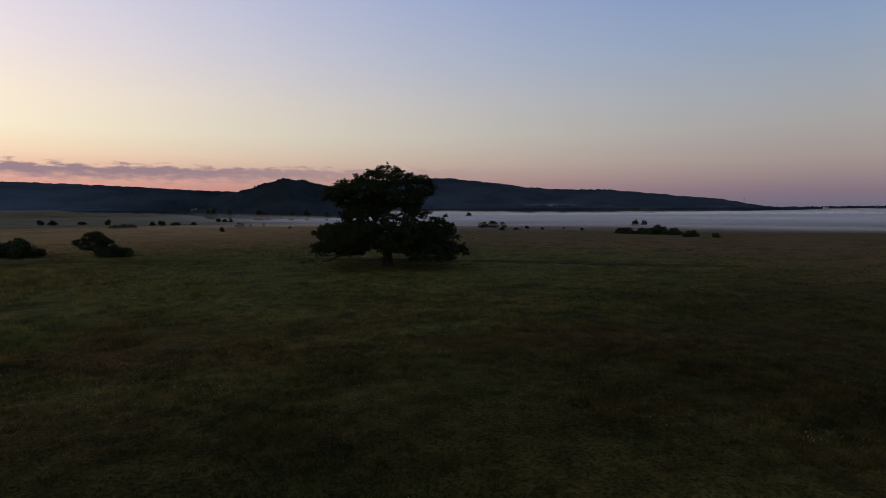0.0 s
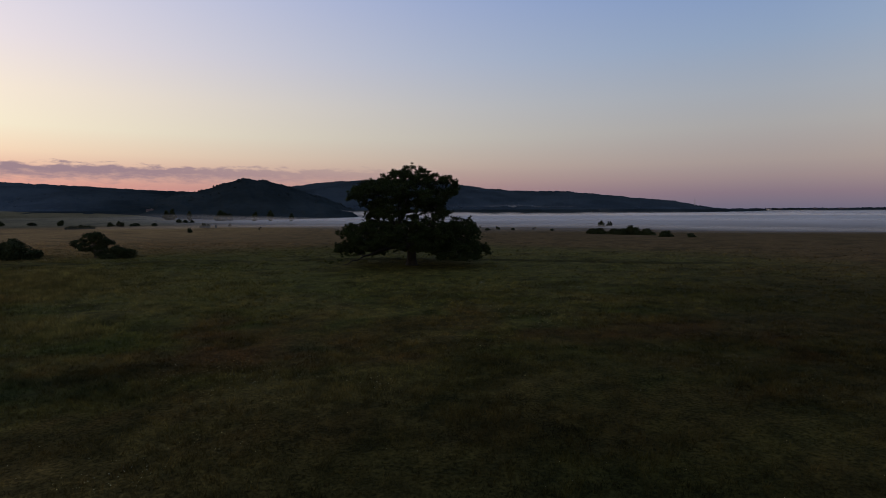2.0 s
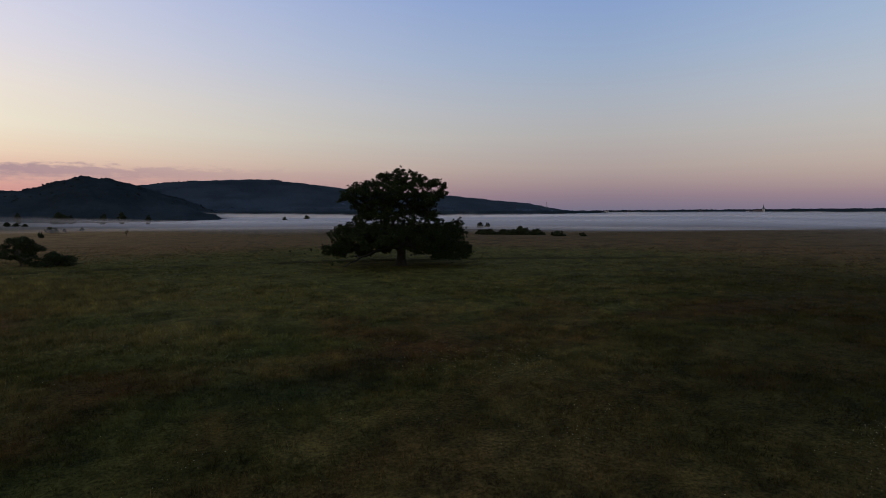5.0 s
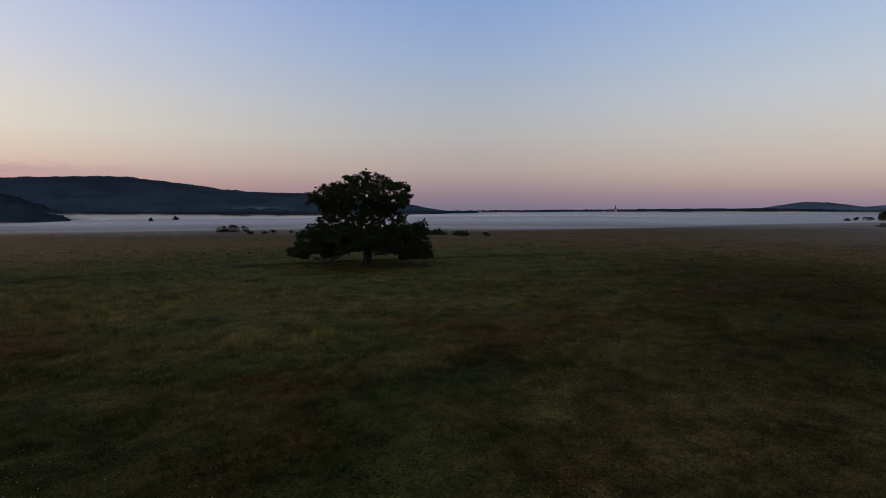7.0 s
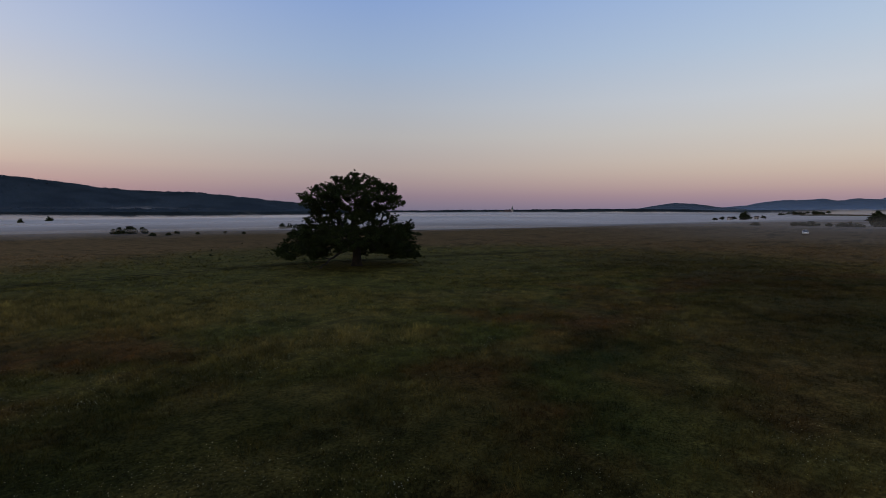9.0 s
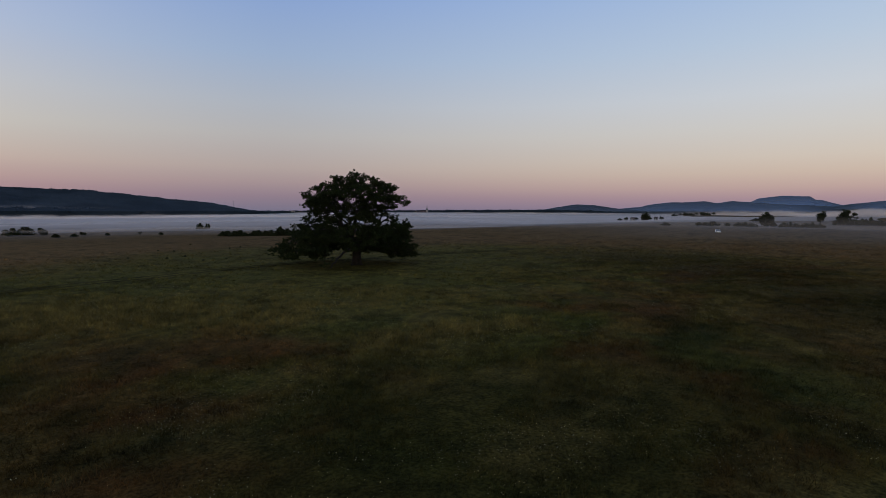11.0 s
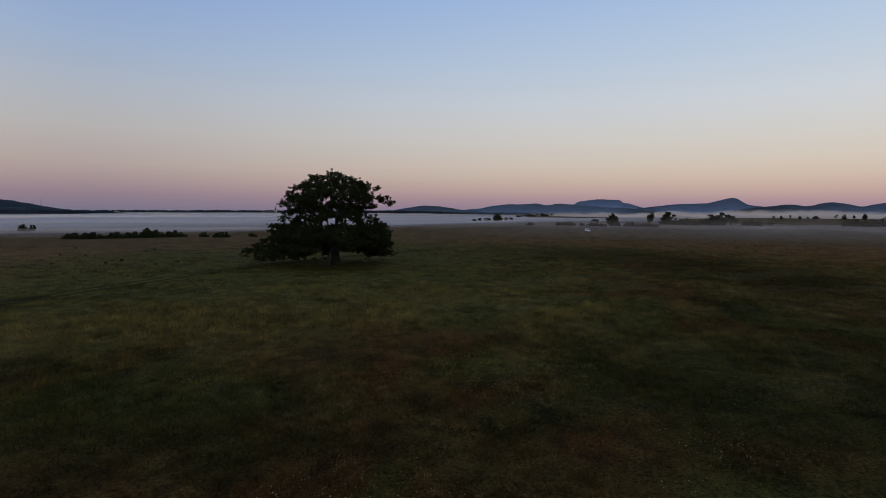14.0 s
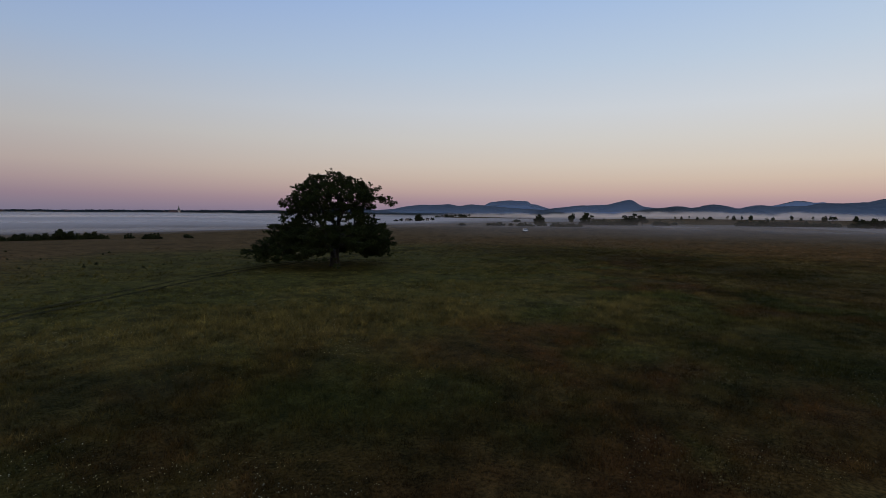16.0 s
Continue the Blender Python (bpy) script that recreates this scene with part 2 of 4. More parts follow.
PATH = np.array([(0, 0), (-15, -1), (-31, -0.4), (-45, 3), (-54, 8), (-67, 18), (-75, 28), (-80, 37), (-83, 44)], float)


def off_path(x, y):
    best = np.full(x.shape, 1e9)
    for (ax, ay), (bx, by) in zip(PATH[:-1], PATH[1:]):
        t = np.clip(((x - ax) * (bx - ax) + (y - ay) * (by - ay)) / ((bx - ax) ** 2 + (by - ay) ** 2), 0, 1)
        best = np.minimum(best, np.hypot(x - ax - t * (bx - ax), y - ay - t * (by - ay)))
    return best


STRAW, LUSH_LIT = np.array((0.158, 0.096, 0.046)), np.array((0.098, 0.090, 0.027))
GREEN, OLIVE, RUST, TAN, DARK = (np.array(c) for c in ((0.044, 0.054, 0.013), (0.076, 0.068, 0.018), (0.080, 0.040, 0.014), (0.135, 0.104, 0.034), (0.015, 0.017, 0.005)))
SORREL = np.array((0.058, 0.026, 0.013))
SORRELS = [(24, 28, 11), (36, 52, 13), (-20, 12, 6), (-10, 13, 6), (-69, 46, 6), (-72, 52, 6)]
DUSKY = [(-45, 24, 6), (4, 17, 7), (16, 25, 8), (-7, 17, 6), (30, 40, 12), (-51, 26, 5)]
OAK_SHADE = np.array((0.020, 0.021, 0.010))
RUSTY = [(-64, 37, 7), (-69, 41, 5), (13, 22, 10), (-58, 38, 9), (-7, 46, 7), (-50, 44, 5), (48, 66, 12), (-110, 180, 50), (20, 150, 30), (60, 110, 26), (-34, 18, 6),
         (17, 22, 6), (19, 26, 7), (29, 12, 6), (-13, 32.5, 4), (-19, 33, 4), (-7.6, 35.4, 4), (-64, 45, 3), (-52, 45.6, 3), (-60.5, 44, 3), (-60.3, 48.7, 2.5)]
GREENS = [(-10, 66, 13), (-34, 72, 10), (-45, 80, 10), (-22, 84, 10), (8, 66, 10), (-62, 52, 5), (-48, 27, 5)]
PALES = [(-7, 23, 5), (-62, 84, 8), (-52, 72, 6), (-30, 47, 4), (-24, 5, 8), (-8, 0, 7), (8, -4, 8), (-14, 12, 5), (20, 0, 12), (40, -12, 14), (10, 10, 6), (30, 95, 12), (-44, 62, 5), (-38, 58, 5), (-30, 66, 5), (-80, 110, 14), (40, 120, 16)]
TALL = [(-45, 59, 4), (-40, 51, 3.5), (-52, 68, 4), (-49, 64, 3.5), (-34, 38, 1.8), (-30, 35, 1.8), (-39, 38.7, 1.8), (-26, 54, 3)]      # pale seeding grass
TEALS = [(-55.5, 49, 3), (-59, 37, 2.5), (-25, 25.5, 3.5), (-62, 62.5, 4), (-56.5, 51.3, 2.5), (-57.7, 35.2, 2.5), (-14, 29.6, 1.8), (-9.5, 29.4, 1.8)]
TEAL = np.array((0.022, 0.037, 0.017))
TRAIL = [(1.0, 39.3), (-5.8, 31.7), (-11.1, 26.7), (-15.8, 22.8), (-20.4, 19.2)]      # a narrow trodden line


def spots(x, y, rows):
    return np.clip(sum(np.exp(-((x - a) ** 2 + (y - b) ** 2) / (2 * r * r)) for a, b, r in rows), 0, 1)


def growth(x, y):
    """The colour of the sward at a place: green, straw and rusty sorrel in drifts."""
    x, y = np.asarray(x, float), np.asarray(y, float)
    spot = lambda rows: spots(x, y, rows)
    a, b, c = fractal(x, y, 9, 11, 5), fractal(x, y, 4.5, 29, 5), fractal(x * 0.6, y, 4, 41, 5)
    mixed = lambda p, q, f: p * (1 - f[..., None]) + q * f[..., None]
    col = mixed(np.broadcast_to(GREEN, x.shape + (3,)), OLIVE, smooth(a, 0.34, 0.64))
    rust = np.clip(smooth(b, 0.46, 0.66) * 0.6 + 0.55 * smooth(-x, 40, 56) * smooth(fractal(x, y, 6, 37, 4), 0.36, 0.60) + spot(RUSTY) * 0.68 * (0.15 + 0.85 * smooth(fractal(x, y, 4, 67, 3), 0.42, 0.58)) + (0.5 - 0.25 * smooth(x, -10, 30)) * smooth(np.hypot(x + 20, y - 50), 60, 150), 0, 1) * (1 - 0.9 * spot(GREENS))
    col = mixed(col, RUST, rust)
    col = mixed(col, TAN, np.clip(smooth(c, 0.54, 0.70) * 0.55 + spot(PALES) * 0.45 + spot(TALL) * 0.8, 0, 0.85))
    col = mixed(col, TEAL, 0.6 * spot(TEALS) * smooth(fractal(x, y, 3, 73, 3), 0.35, 0.65))
    # greener sward, also lightened away from the path like grass lit at grazing view
    col = mixed(col, LUSH_LIT, 0.62 * smooth(off_path(x, y), 26, 56))
    straw = STRAW * (1 + 1.0 * smooth(-x, 15, 150) * (1 - 1.3 * smooth(np.hypot(x, y), 380, 480)) - 0.16 * smooth(x, -20, 25) - 0.29 * smooth(x, 220, 380))[..., None]
    col = mixed(col, straw, 0.85 * smooth(np.hypot(x + 20, y - 50) + 30 * (fractal(x, y, 40, 61, 3) - 0.5), 52, 92))
    field = smooth(np.hypot(x, y), 420, 500) * smooth(-np.degrees(np.arctan2(x, y)), 16, 26)
    col = mixed(col, np.array((0.13, 0.118, 0.074)), 0.85 * field)          # greener hay fields to the west
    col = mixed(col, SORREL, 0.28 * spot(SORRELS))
    col = mixed(col, DARK, 0.5 * spot(DUSKY))
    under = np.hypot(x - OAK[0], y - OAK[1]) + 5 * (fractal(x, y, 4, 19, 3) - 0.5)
    col = mixed(col, OAK_SHADE, 0.2 * (1 - smooth(under, 3, 9)))          # the oak's shade, painted faintly into the sward colour
    col = mixed(col, DARK, smooth(fractal(x, y, 1.9, 53), 0.50, 0.70) * 0.5)
    return col


u = np.linspace(-1, 1, 321)
span = 4900 * np.sinh(6 * u) / np.sinh(6)
gx, gy = np.meshgrid(span - 25, span + 45)
bumps = (fractal(gx, gy, 3.2, 71, 2) - 0.5) * 0.28 * np.exp(-((gx + 25) ** 2 + (gy - 55) ** 2) / (2 * 70.0 ** 2))
me = mesh_from("ground", np.column_stack([gx.ravel(), gy.ravel(), (lie(gx, gy) + bumps).ravel()]), grid_faces(321, 321), GROUND)
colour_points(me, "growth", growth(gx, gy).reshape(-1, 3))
tagged(new("ground", me), "wide flat meadow of rusty and green late-summer grass", "meadow", kind="structure")


# the pair of wheel ruts that runs past the oak
def track_y(x):
    return 84.6 - 0.0016 * (x + 15) ** 2 - 0.16 * np.clip(x + 15, 0, 200) - 0.03 * np.clip(-25 - x, 0, 200) * 0


def rut(offset, name):
    xs = np.linspace(-120, 40, 320)
    slope = np.gradient(track_y(xs), xs)
    k = 1 / np.sqrt(1 + slope ** 2)
    rows = []
    for s in (-0.30, -0.14, 0.14, 0.30):
        o = offset + s + (fractal(xs, xs * 0 + offset * 9 + s * 40, 3, 5, 2) - 0.5) * 0.18
        px, py = xs - slope * k * o, track_y(xs) + k * o
        rows.append(np.column_stack([px, py, lie(px, py) + (0.07 if abs(s) < 0.2 else 0.03)]))
    return mesh_from(name, np.concatenate(rows), grid_faces(4, 320), SOIL)


SOIL = varied("trodden_soil", (0.024, 0.024, 0.011), (0.050, 0.044, 0.020), 0.8, 0.95, 14.0, 0.05, 0.0, 0.0)
track = tagged(new("dirt_track"), "pair of worn wheel ruts through the grass", "track", kind="structure")
for o in (-0.85, 0.85):
    part("rut", rut(o, "rut"), track)

# ---------------------------------------------------------------- standing grass and flowers
rng = np.random.default_rng(7)
def meadow_points(n, near, mid, far):
    """Places in the meadow on the oak's side of the flight, thinner the further off; and their distance."""
    x, y = rng.uniform(-150, 170, n), rng.uniform(-70, 230, n)
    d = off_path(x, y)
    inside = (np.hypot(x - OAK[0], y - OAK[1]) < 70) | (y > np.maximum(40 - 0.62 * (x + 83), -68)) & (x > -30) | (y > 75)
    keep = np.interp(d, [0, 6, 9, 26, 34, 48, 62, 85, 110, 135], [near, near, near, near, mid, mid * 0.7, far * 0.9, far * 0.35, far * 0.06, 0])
    keep = keep * (1 - smooth(x, 100, 168))
    shade = np.hypot(x - OAK[0], y - OAK[1])
    keep = keep * (0.8 + 0.2 * smooth(shade + 4 * (fractal(x, y, 4, 19, 2) - 0.5), 6.5, 11))      # blades thinned under the oak to deepen its shade
    ok = inside & (rng.random(n) < keep)
    return x[ok], y[ok], d[ok]


def tufts(name, n, blades, lo, hi, mat, near, mid, far):
    x, y, d = meadow_points(n, near, mid, far)
    clump = fractal(x, y, 1.1, 83, 3)
    hgt = (lo + (hi - lo) * rng.random(len(x)) ** 1.5) * (0.5 + 1.0 * clump) * (1 - 0.55 * np.exp(-((x - OAK[0]) ** 2 + (y - OAK[1]) ** 2) / 80))
    hgt = np.where(np.abs(np.abs(y - track_y(x)) - 0.85) < 0.46 + 0.3 * (clump - 0.5), hgt * 0.15, hgt)
    hgt = hgt * (1 + 1.1 * spots(x, y, TALL))
    trodden = np.min([np.abs((x - ax) * (by - ay) - (y - ay) * (bx - ax)) / math.hypot(bx - ax, by - ay) + 9 * ((np.minimum(ax, bx) > x) | (x > np.maximum(ax, bx)))
                      for (ax, ay), (bx, by) in zip(TRAIL[:-1], TRAIL[1:])], axis=0) < 0.22
    hgt = np.where(trodden, hgt * 0.25, hgt)
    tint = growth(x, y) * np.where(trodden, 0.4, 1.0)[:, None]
    x, y, hgt, d = (np.repeat(a, blades) for a in (x, y, hgt, d))
    m = len(x)
    px, py = x + rng.normal(0, 0.09, m), y + rng.normal(0, 0.09, m)
    pz = lie(px, py) - 0.03
    wide = 0.008 + 0.0004 * d
    turn, lean, bend = rng.uniform(0, 2 * math.pi, m), rng.uniform(0, 2 * math.pi, m), rng.uniform(0.25, 1.0, m)
    h = hgt * rng.uniform(0.6, 1.15, m)
    a = np.column_stack([px - np.cos(turn) * wide, py - np.sin(turn) * wide, pz])
    b = np.column_stack([px + np.cos(turn) * wide, py + np.sin(turn) * wide, pz])
    c = np.column_stack([px + np.cos(lean) * h * bend, py + np.sin(lean) * h * bend, pz + h])
    verts = np.stack([a, b, c], 1).reshape(-1, 3)
    me = mesh_from(name, verts, np.arange(3 * m).reshape(-1, 3), mat, shade=False)
    # foreground dimness and dark gaps between clumps are put into the blade colour
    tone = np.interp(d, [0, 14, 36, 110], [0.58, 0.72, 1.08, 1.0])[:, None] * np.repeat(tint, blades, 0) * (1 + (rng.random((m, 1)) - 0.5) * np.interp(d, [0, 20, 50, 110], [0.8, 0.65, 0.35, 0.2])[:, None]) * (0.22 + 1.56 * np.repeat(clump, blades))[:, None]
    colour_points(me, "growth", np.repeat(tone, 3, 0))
    return me


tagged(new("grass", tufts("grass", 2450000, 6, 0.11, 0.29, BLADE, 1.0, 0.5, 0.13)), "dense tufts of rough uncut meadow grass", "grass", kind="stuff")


def flower_heads():
    x, y, d = meadow_points(1500000, 1.0, 0.5, 0.10)
    ok = rng.random(len(x)) < 0.8 * smooth(fractal(x, y, 5, 97, 5), 0.47, 0.68) ** 1.6 + 0.012
    x, y, d = x[ok], y[ok], d[ok]
    m, s = len(x), rng.uniform(0.008, 0.016, ok.sum()) * (1 + d * 0.012)
    z = lie(x, y) + rng.uniform(0.16, 0.33, m)
    tilt = rng.uniform(-0.6, 0.6, (m, 2))
    verts, k = [], 6
    for i in range(k):
        t = 2 * math.pi * i / k
        verts.append(np.column_stack([x + s * math.cos(t), y + s * math.sin(t), z + s * (math.cos(t) * tilt[:, 0] + math.sin(t) * tilt[:, 1])]))
    verts = np.stack(verts, 1).reshape(-1, 3)
    return mesh_from("wildflowers", verts, np.arange(k * m).reshape(-1, k), PETAL, shade=False)


tagged(new("wildflowers", flower_heads()), "scattered small pale and yellow wildflower heads among grass", "wildflower", kind="stuff")


# ---------------------------------------------------------------- hills round the plain
def tree_tops(name, spots, sizes, mat):
    """Rough little domes, one for each tree crown of a distant wood."""
    bm = bmesh.new()
    bmesh.ops.create_icosphere(bm, subdivisions=1, radius=1.0)
    unit = np.array([v.co for v in bm.verts])
    tri = np.array([[v.index for v in f.verts] for f in bm.faces])
    bm.free()
    n = len(spots)
    shape = unit[None] * rng.uniform(0.65, 1.3, (n, len(unit), 1)) * (np.column_stack([sizes, sizes, sizes * rng.uniform(0.8, 1.2, n)]))[:, None, :]
    verts = (spots[:, None, :] + shape).reshape(-1, 3)
    faces = (tri[None] + (np.arange(n) * len(unit))[:, None, None]).reshape(-1, 3)
    return mesh_from(name, verts, faces, mat)


def ridge(name, centre, crest, far, depth, mat, label, canopy=3.0, grain=14.0, cols=360, rows=44, seed=1, crowns=0, lift=0.0, haze=0.0, haze_span=(-180, 180)):
    """A long hill: crest gives bearing and height of the ridge line, far its distance, depth the run of its front slope."""
    bearing_knots, tops = np.array([c[0] for c in crest], float), np.array([c[1] for c in crest], float)
    az = np.linspace(bearing_knots[0], bearing_knots[-1], cols)
    top = np.interp(az, bearing_knots, tops) + lift
    soft = np.hanning((max(5, cols // 40) if far < 2000 else 5) | 1)
    pad = len(soft) // 2
    top = np.convolve(np.pad(top, pad, mode="edge"), soft / soft.sum(), "valid")
    t = np.linspace(0, 1.35, rows)
    A, T = np.meshgrid(np.radians(az), t)
    rise = np.where(T <= 1, smooth(T, 0, 1) ** 0.8, 1 - 0.6 * smooth(T, 1, 1.5))
    r = far - depth * (1 - T)
    x, y = centre[0] + r * np.sin(A), centre[1] + r * np.cos(A)
    base = np.minimum(lie(x, y), 0) - 2.0
    gully = (fractal(A * far, r, 160, seed + 5, 3) - 0.5) * 0.25 * (1 - np.abs(T - 0.5) * 1.2)
    z = base + (top[None, :] - base) * np.clip(rise + gully * (T < 1) * (T > 0), 0, 1.05)
    z = z + canopy * (fractal(A * far, r, grain, seed, 2) - 0.6) * smooth(T, 0.02, 0.12)
    me = mesh_from(name, np.column_stack([x.ravel(), y.ravel(), z.ravel()]), grid_faces(rows, cols)[:, ::-1], mat)
    # a blue translucent sheet before the slope stands in for the air haze
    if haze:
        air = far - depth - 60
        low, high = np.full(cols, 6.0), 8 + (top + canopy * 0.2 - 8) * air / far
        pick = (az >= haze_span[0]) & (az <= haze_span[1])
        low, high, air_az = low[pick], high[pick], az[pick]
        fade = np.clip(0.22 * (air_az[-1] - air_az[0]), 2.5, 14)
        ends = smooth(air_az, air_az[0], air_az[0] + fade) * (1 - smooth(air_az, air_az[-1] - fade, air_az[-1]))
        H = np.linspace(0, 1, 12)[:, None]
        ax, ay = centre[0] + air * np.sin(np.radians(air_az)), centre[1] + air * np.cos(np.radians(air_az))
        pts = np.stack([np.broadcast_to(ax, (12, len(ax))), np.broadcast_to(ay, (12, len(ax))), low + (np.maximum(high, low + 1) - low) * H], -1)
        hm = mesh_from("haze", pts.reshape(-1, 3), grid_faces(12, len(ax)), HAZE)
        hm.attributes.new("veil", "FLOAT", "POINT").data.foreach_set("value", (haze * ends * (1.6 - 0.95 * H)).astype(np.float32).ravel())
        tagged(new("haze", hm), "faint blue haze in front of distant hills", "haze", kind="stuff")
    if crowns:
        j = rng.integers(0, cols, crowns)
        edge = rng.random(crowns) < 0.75
        i = np.where(edge, int(rows / 1.35) - rng.integers(0, 3, crowns), int(rows * 0.7 * 0.9) - rng.integers(0, 10, crowns))
        i, j = np.clip(i, 1, rows - 2), np.clip(j, 2, cols - 3)
        spots = np.column_stack([x[i, j], y[i, j], z[i, j]]) + rng.normal(0, 2.0, (crowns, 3)) * (1, 1, 0)
        keep = top[j] > -2
        spots, edge = spots[keep], edge[keep]
        size_ = np.where(edge, 1.0, 0.6) * rng.uniform(1.1, 2.6, len(spots)) * min(far / 777, 1.3)
        spots[:, 2] -= size_ * 0.75
        tagged(new("woodland", tree_tops("woodland", spots, size_, mat)), "close canopy of dark broadleaved trees on a hillside", "woodland", kind="stuff")
    return tagged(new(name, me), label, "hill", kind="structure")


C = (-75.0, 30.0)
ridge("hill_1", (0, 0), [(-100, 30), (-70, 44), (-50, 50), (-39, 49.5), (-30.5, 45), (-24.5, 40), (-20, 36), (-12, 26), (-5, 4)], 1100, 380, WOODS, "long dark wooded ridge under the morning glow", 5, 16, 520, seed=2, crowns=1500, lift=2.3, haze=0.06, haze_span=(-100, -24))
ridge("hill_2", (0, 0), [(-37, -4), (-34, 20), (-30.5, 33), (-27, 31), (-24, 28), (-20, 22), (-16, 8)], 860, 220, WOODS, "low wooded spur with scrub along its crest", 5, 13, 300, seed=3, crowns=1500, lift=1.0)
ridge("hill_3", (0, 0), [(-27, -5), (-24, 17), (-22, 25), (-19.2, 33.5), (-17.6, 43), (-16.2, 48.5), (-14.6, 46), (-13, 40.5), (-11.6, 35), (-8.5, 22), (-6.2, 8), (-4.2, -6)], 777, 150, WOODS, "dark conical hill overgrown with trees", 6, 13, 420, seed=4, crowns=1500, lift=0.6)
ridge("hill_4", (0, 0), [(-20, 30), (-11, 61), (-6, 72), (-2, 76), (1, 75), (5, 65.5), (9.8, 50), (13, 47), (17, 46), (20.8, 35), (24, 28), (27, 23.5), (29.5, 11), (32, 4), (38, -4)], 1300, 420, WOODS, "long forested ridge falling away to the plain", 5, 15, 620, seed=5, crowns=2200, lift=0.6, haze=0.03)
ridge("hill_12", (0, 0), [(-22, -4), (-17, 6), (-12, 11), (-8, 12.5), (-4, 12), (2, 11), (8, 10.5), (14, 10.5), (18.5, 9), (23, -5)], 850, 70, WOODS, "low wooded spit in front of the ridge", 4, 12, 380, 24, seed=13, crowns=1500)
ridge("hill_5", (0, 0), [(26, -6), (29, 3), (32, 5), (38, 6), (45, 7.5), (52, 9), (58, 10), (63, 10), (68, 7), (74, -6)], 1560, 160, WOODS, "low dark wooded rise beyond the mist", 3, 13, 700, 26, seed=6, crowns=2500)
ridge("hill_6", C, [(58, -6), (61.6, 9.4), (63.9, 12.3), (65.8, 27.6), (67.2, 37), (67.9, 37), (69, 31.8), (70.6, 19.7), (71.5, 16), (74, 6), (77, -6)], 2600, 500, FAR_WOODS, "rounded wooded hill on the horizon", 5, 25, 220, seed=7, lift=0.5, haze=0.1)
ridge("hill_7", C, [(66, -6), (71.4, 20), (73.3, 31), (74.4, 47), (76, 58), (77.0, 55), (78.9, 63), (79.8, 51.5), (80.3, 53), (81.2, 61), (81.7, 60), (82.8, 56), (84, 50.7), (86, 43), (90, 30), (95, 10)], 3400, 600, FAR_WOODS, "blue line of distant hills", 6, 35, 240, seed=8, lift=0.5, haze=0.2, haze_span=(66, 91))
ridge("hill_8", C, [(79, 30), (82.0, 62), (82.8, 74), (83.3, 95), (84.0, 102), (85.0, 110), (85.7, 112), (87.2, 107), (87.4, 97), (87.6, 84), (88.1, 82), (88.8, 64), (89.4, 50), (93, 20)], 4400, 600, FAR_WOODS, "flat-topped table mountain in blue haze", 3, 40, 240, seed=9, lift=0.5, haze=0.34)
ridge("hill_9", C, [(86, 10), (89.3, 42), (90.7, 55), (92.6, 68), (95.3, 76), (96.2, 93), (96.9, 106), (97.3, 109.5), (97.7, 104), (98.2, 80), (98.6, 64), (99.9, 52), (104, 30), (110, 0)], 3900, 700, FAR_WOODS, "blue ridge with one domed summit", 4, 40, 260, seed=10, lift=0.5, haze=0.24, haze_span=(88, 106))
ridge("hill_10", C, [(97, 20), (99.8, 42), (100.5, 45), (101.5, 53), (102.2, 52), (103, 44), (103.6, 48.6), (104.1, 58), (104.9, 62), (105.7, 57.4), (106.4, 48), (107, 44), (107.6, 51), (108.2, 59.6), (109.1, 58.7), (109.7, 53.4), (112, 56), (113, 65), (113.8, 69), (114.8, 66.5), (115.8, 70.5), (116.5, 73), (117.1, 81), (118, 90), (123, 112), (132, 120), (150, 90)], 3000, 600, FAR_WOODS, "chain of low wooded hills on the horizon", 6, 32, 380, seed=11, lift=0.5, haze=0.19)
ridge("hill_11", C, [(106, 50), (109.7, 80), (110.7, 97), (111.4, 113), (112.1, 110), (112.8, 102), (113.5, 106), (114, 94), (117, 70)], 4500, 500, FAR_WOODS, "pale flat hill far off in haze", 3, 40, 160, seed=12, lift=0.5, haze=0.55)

# ---------------------------------------------------------------- mist lying in the basin
MID = (-30.0, 30.0)


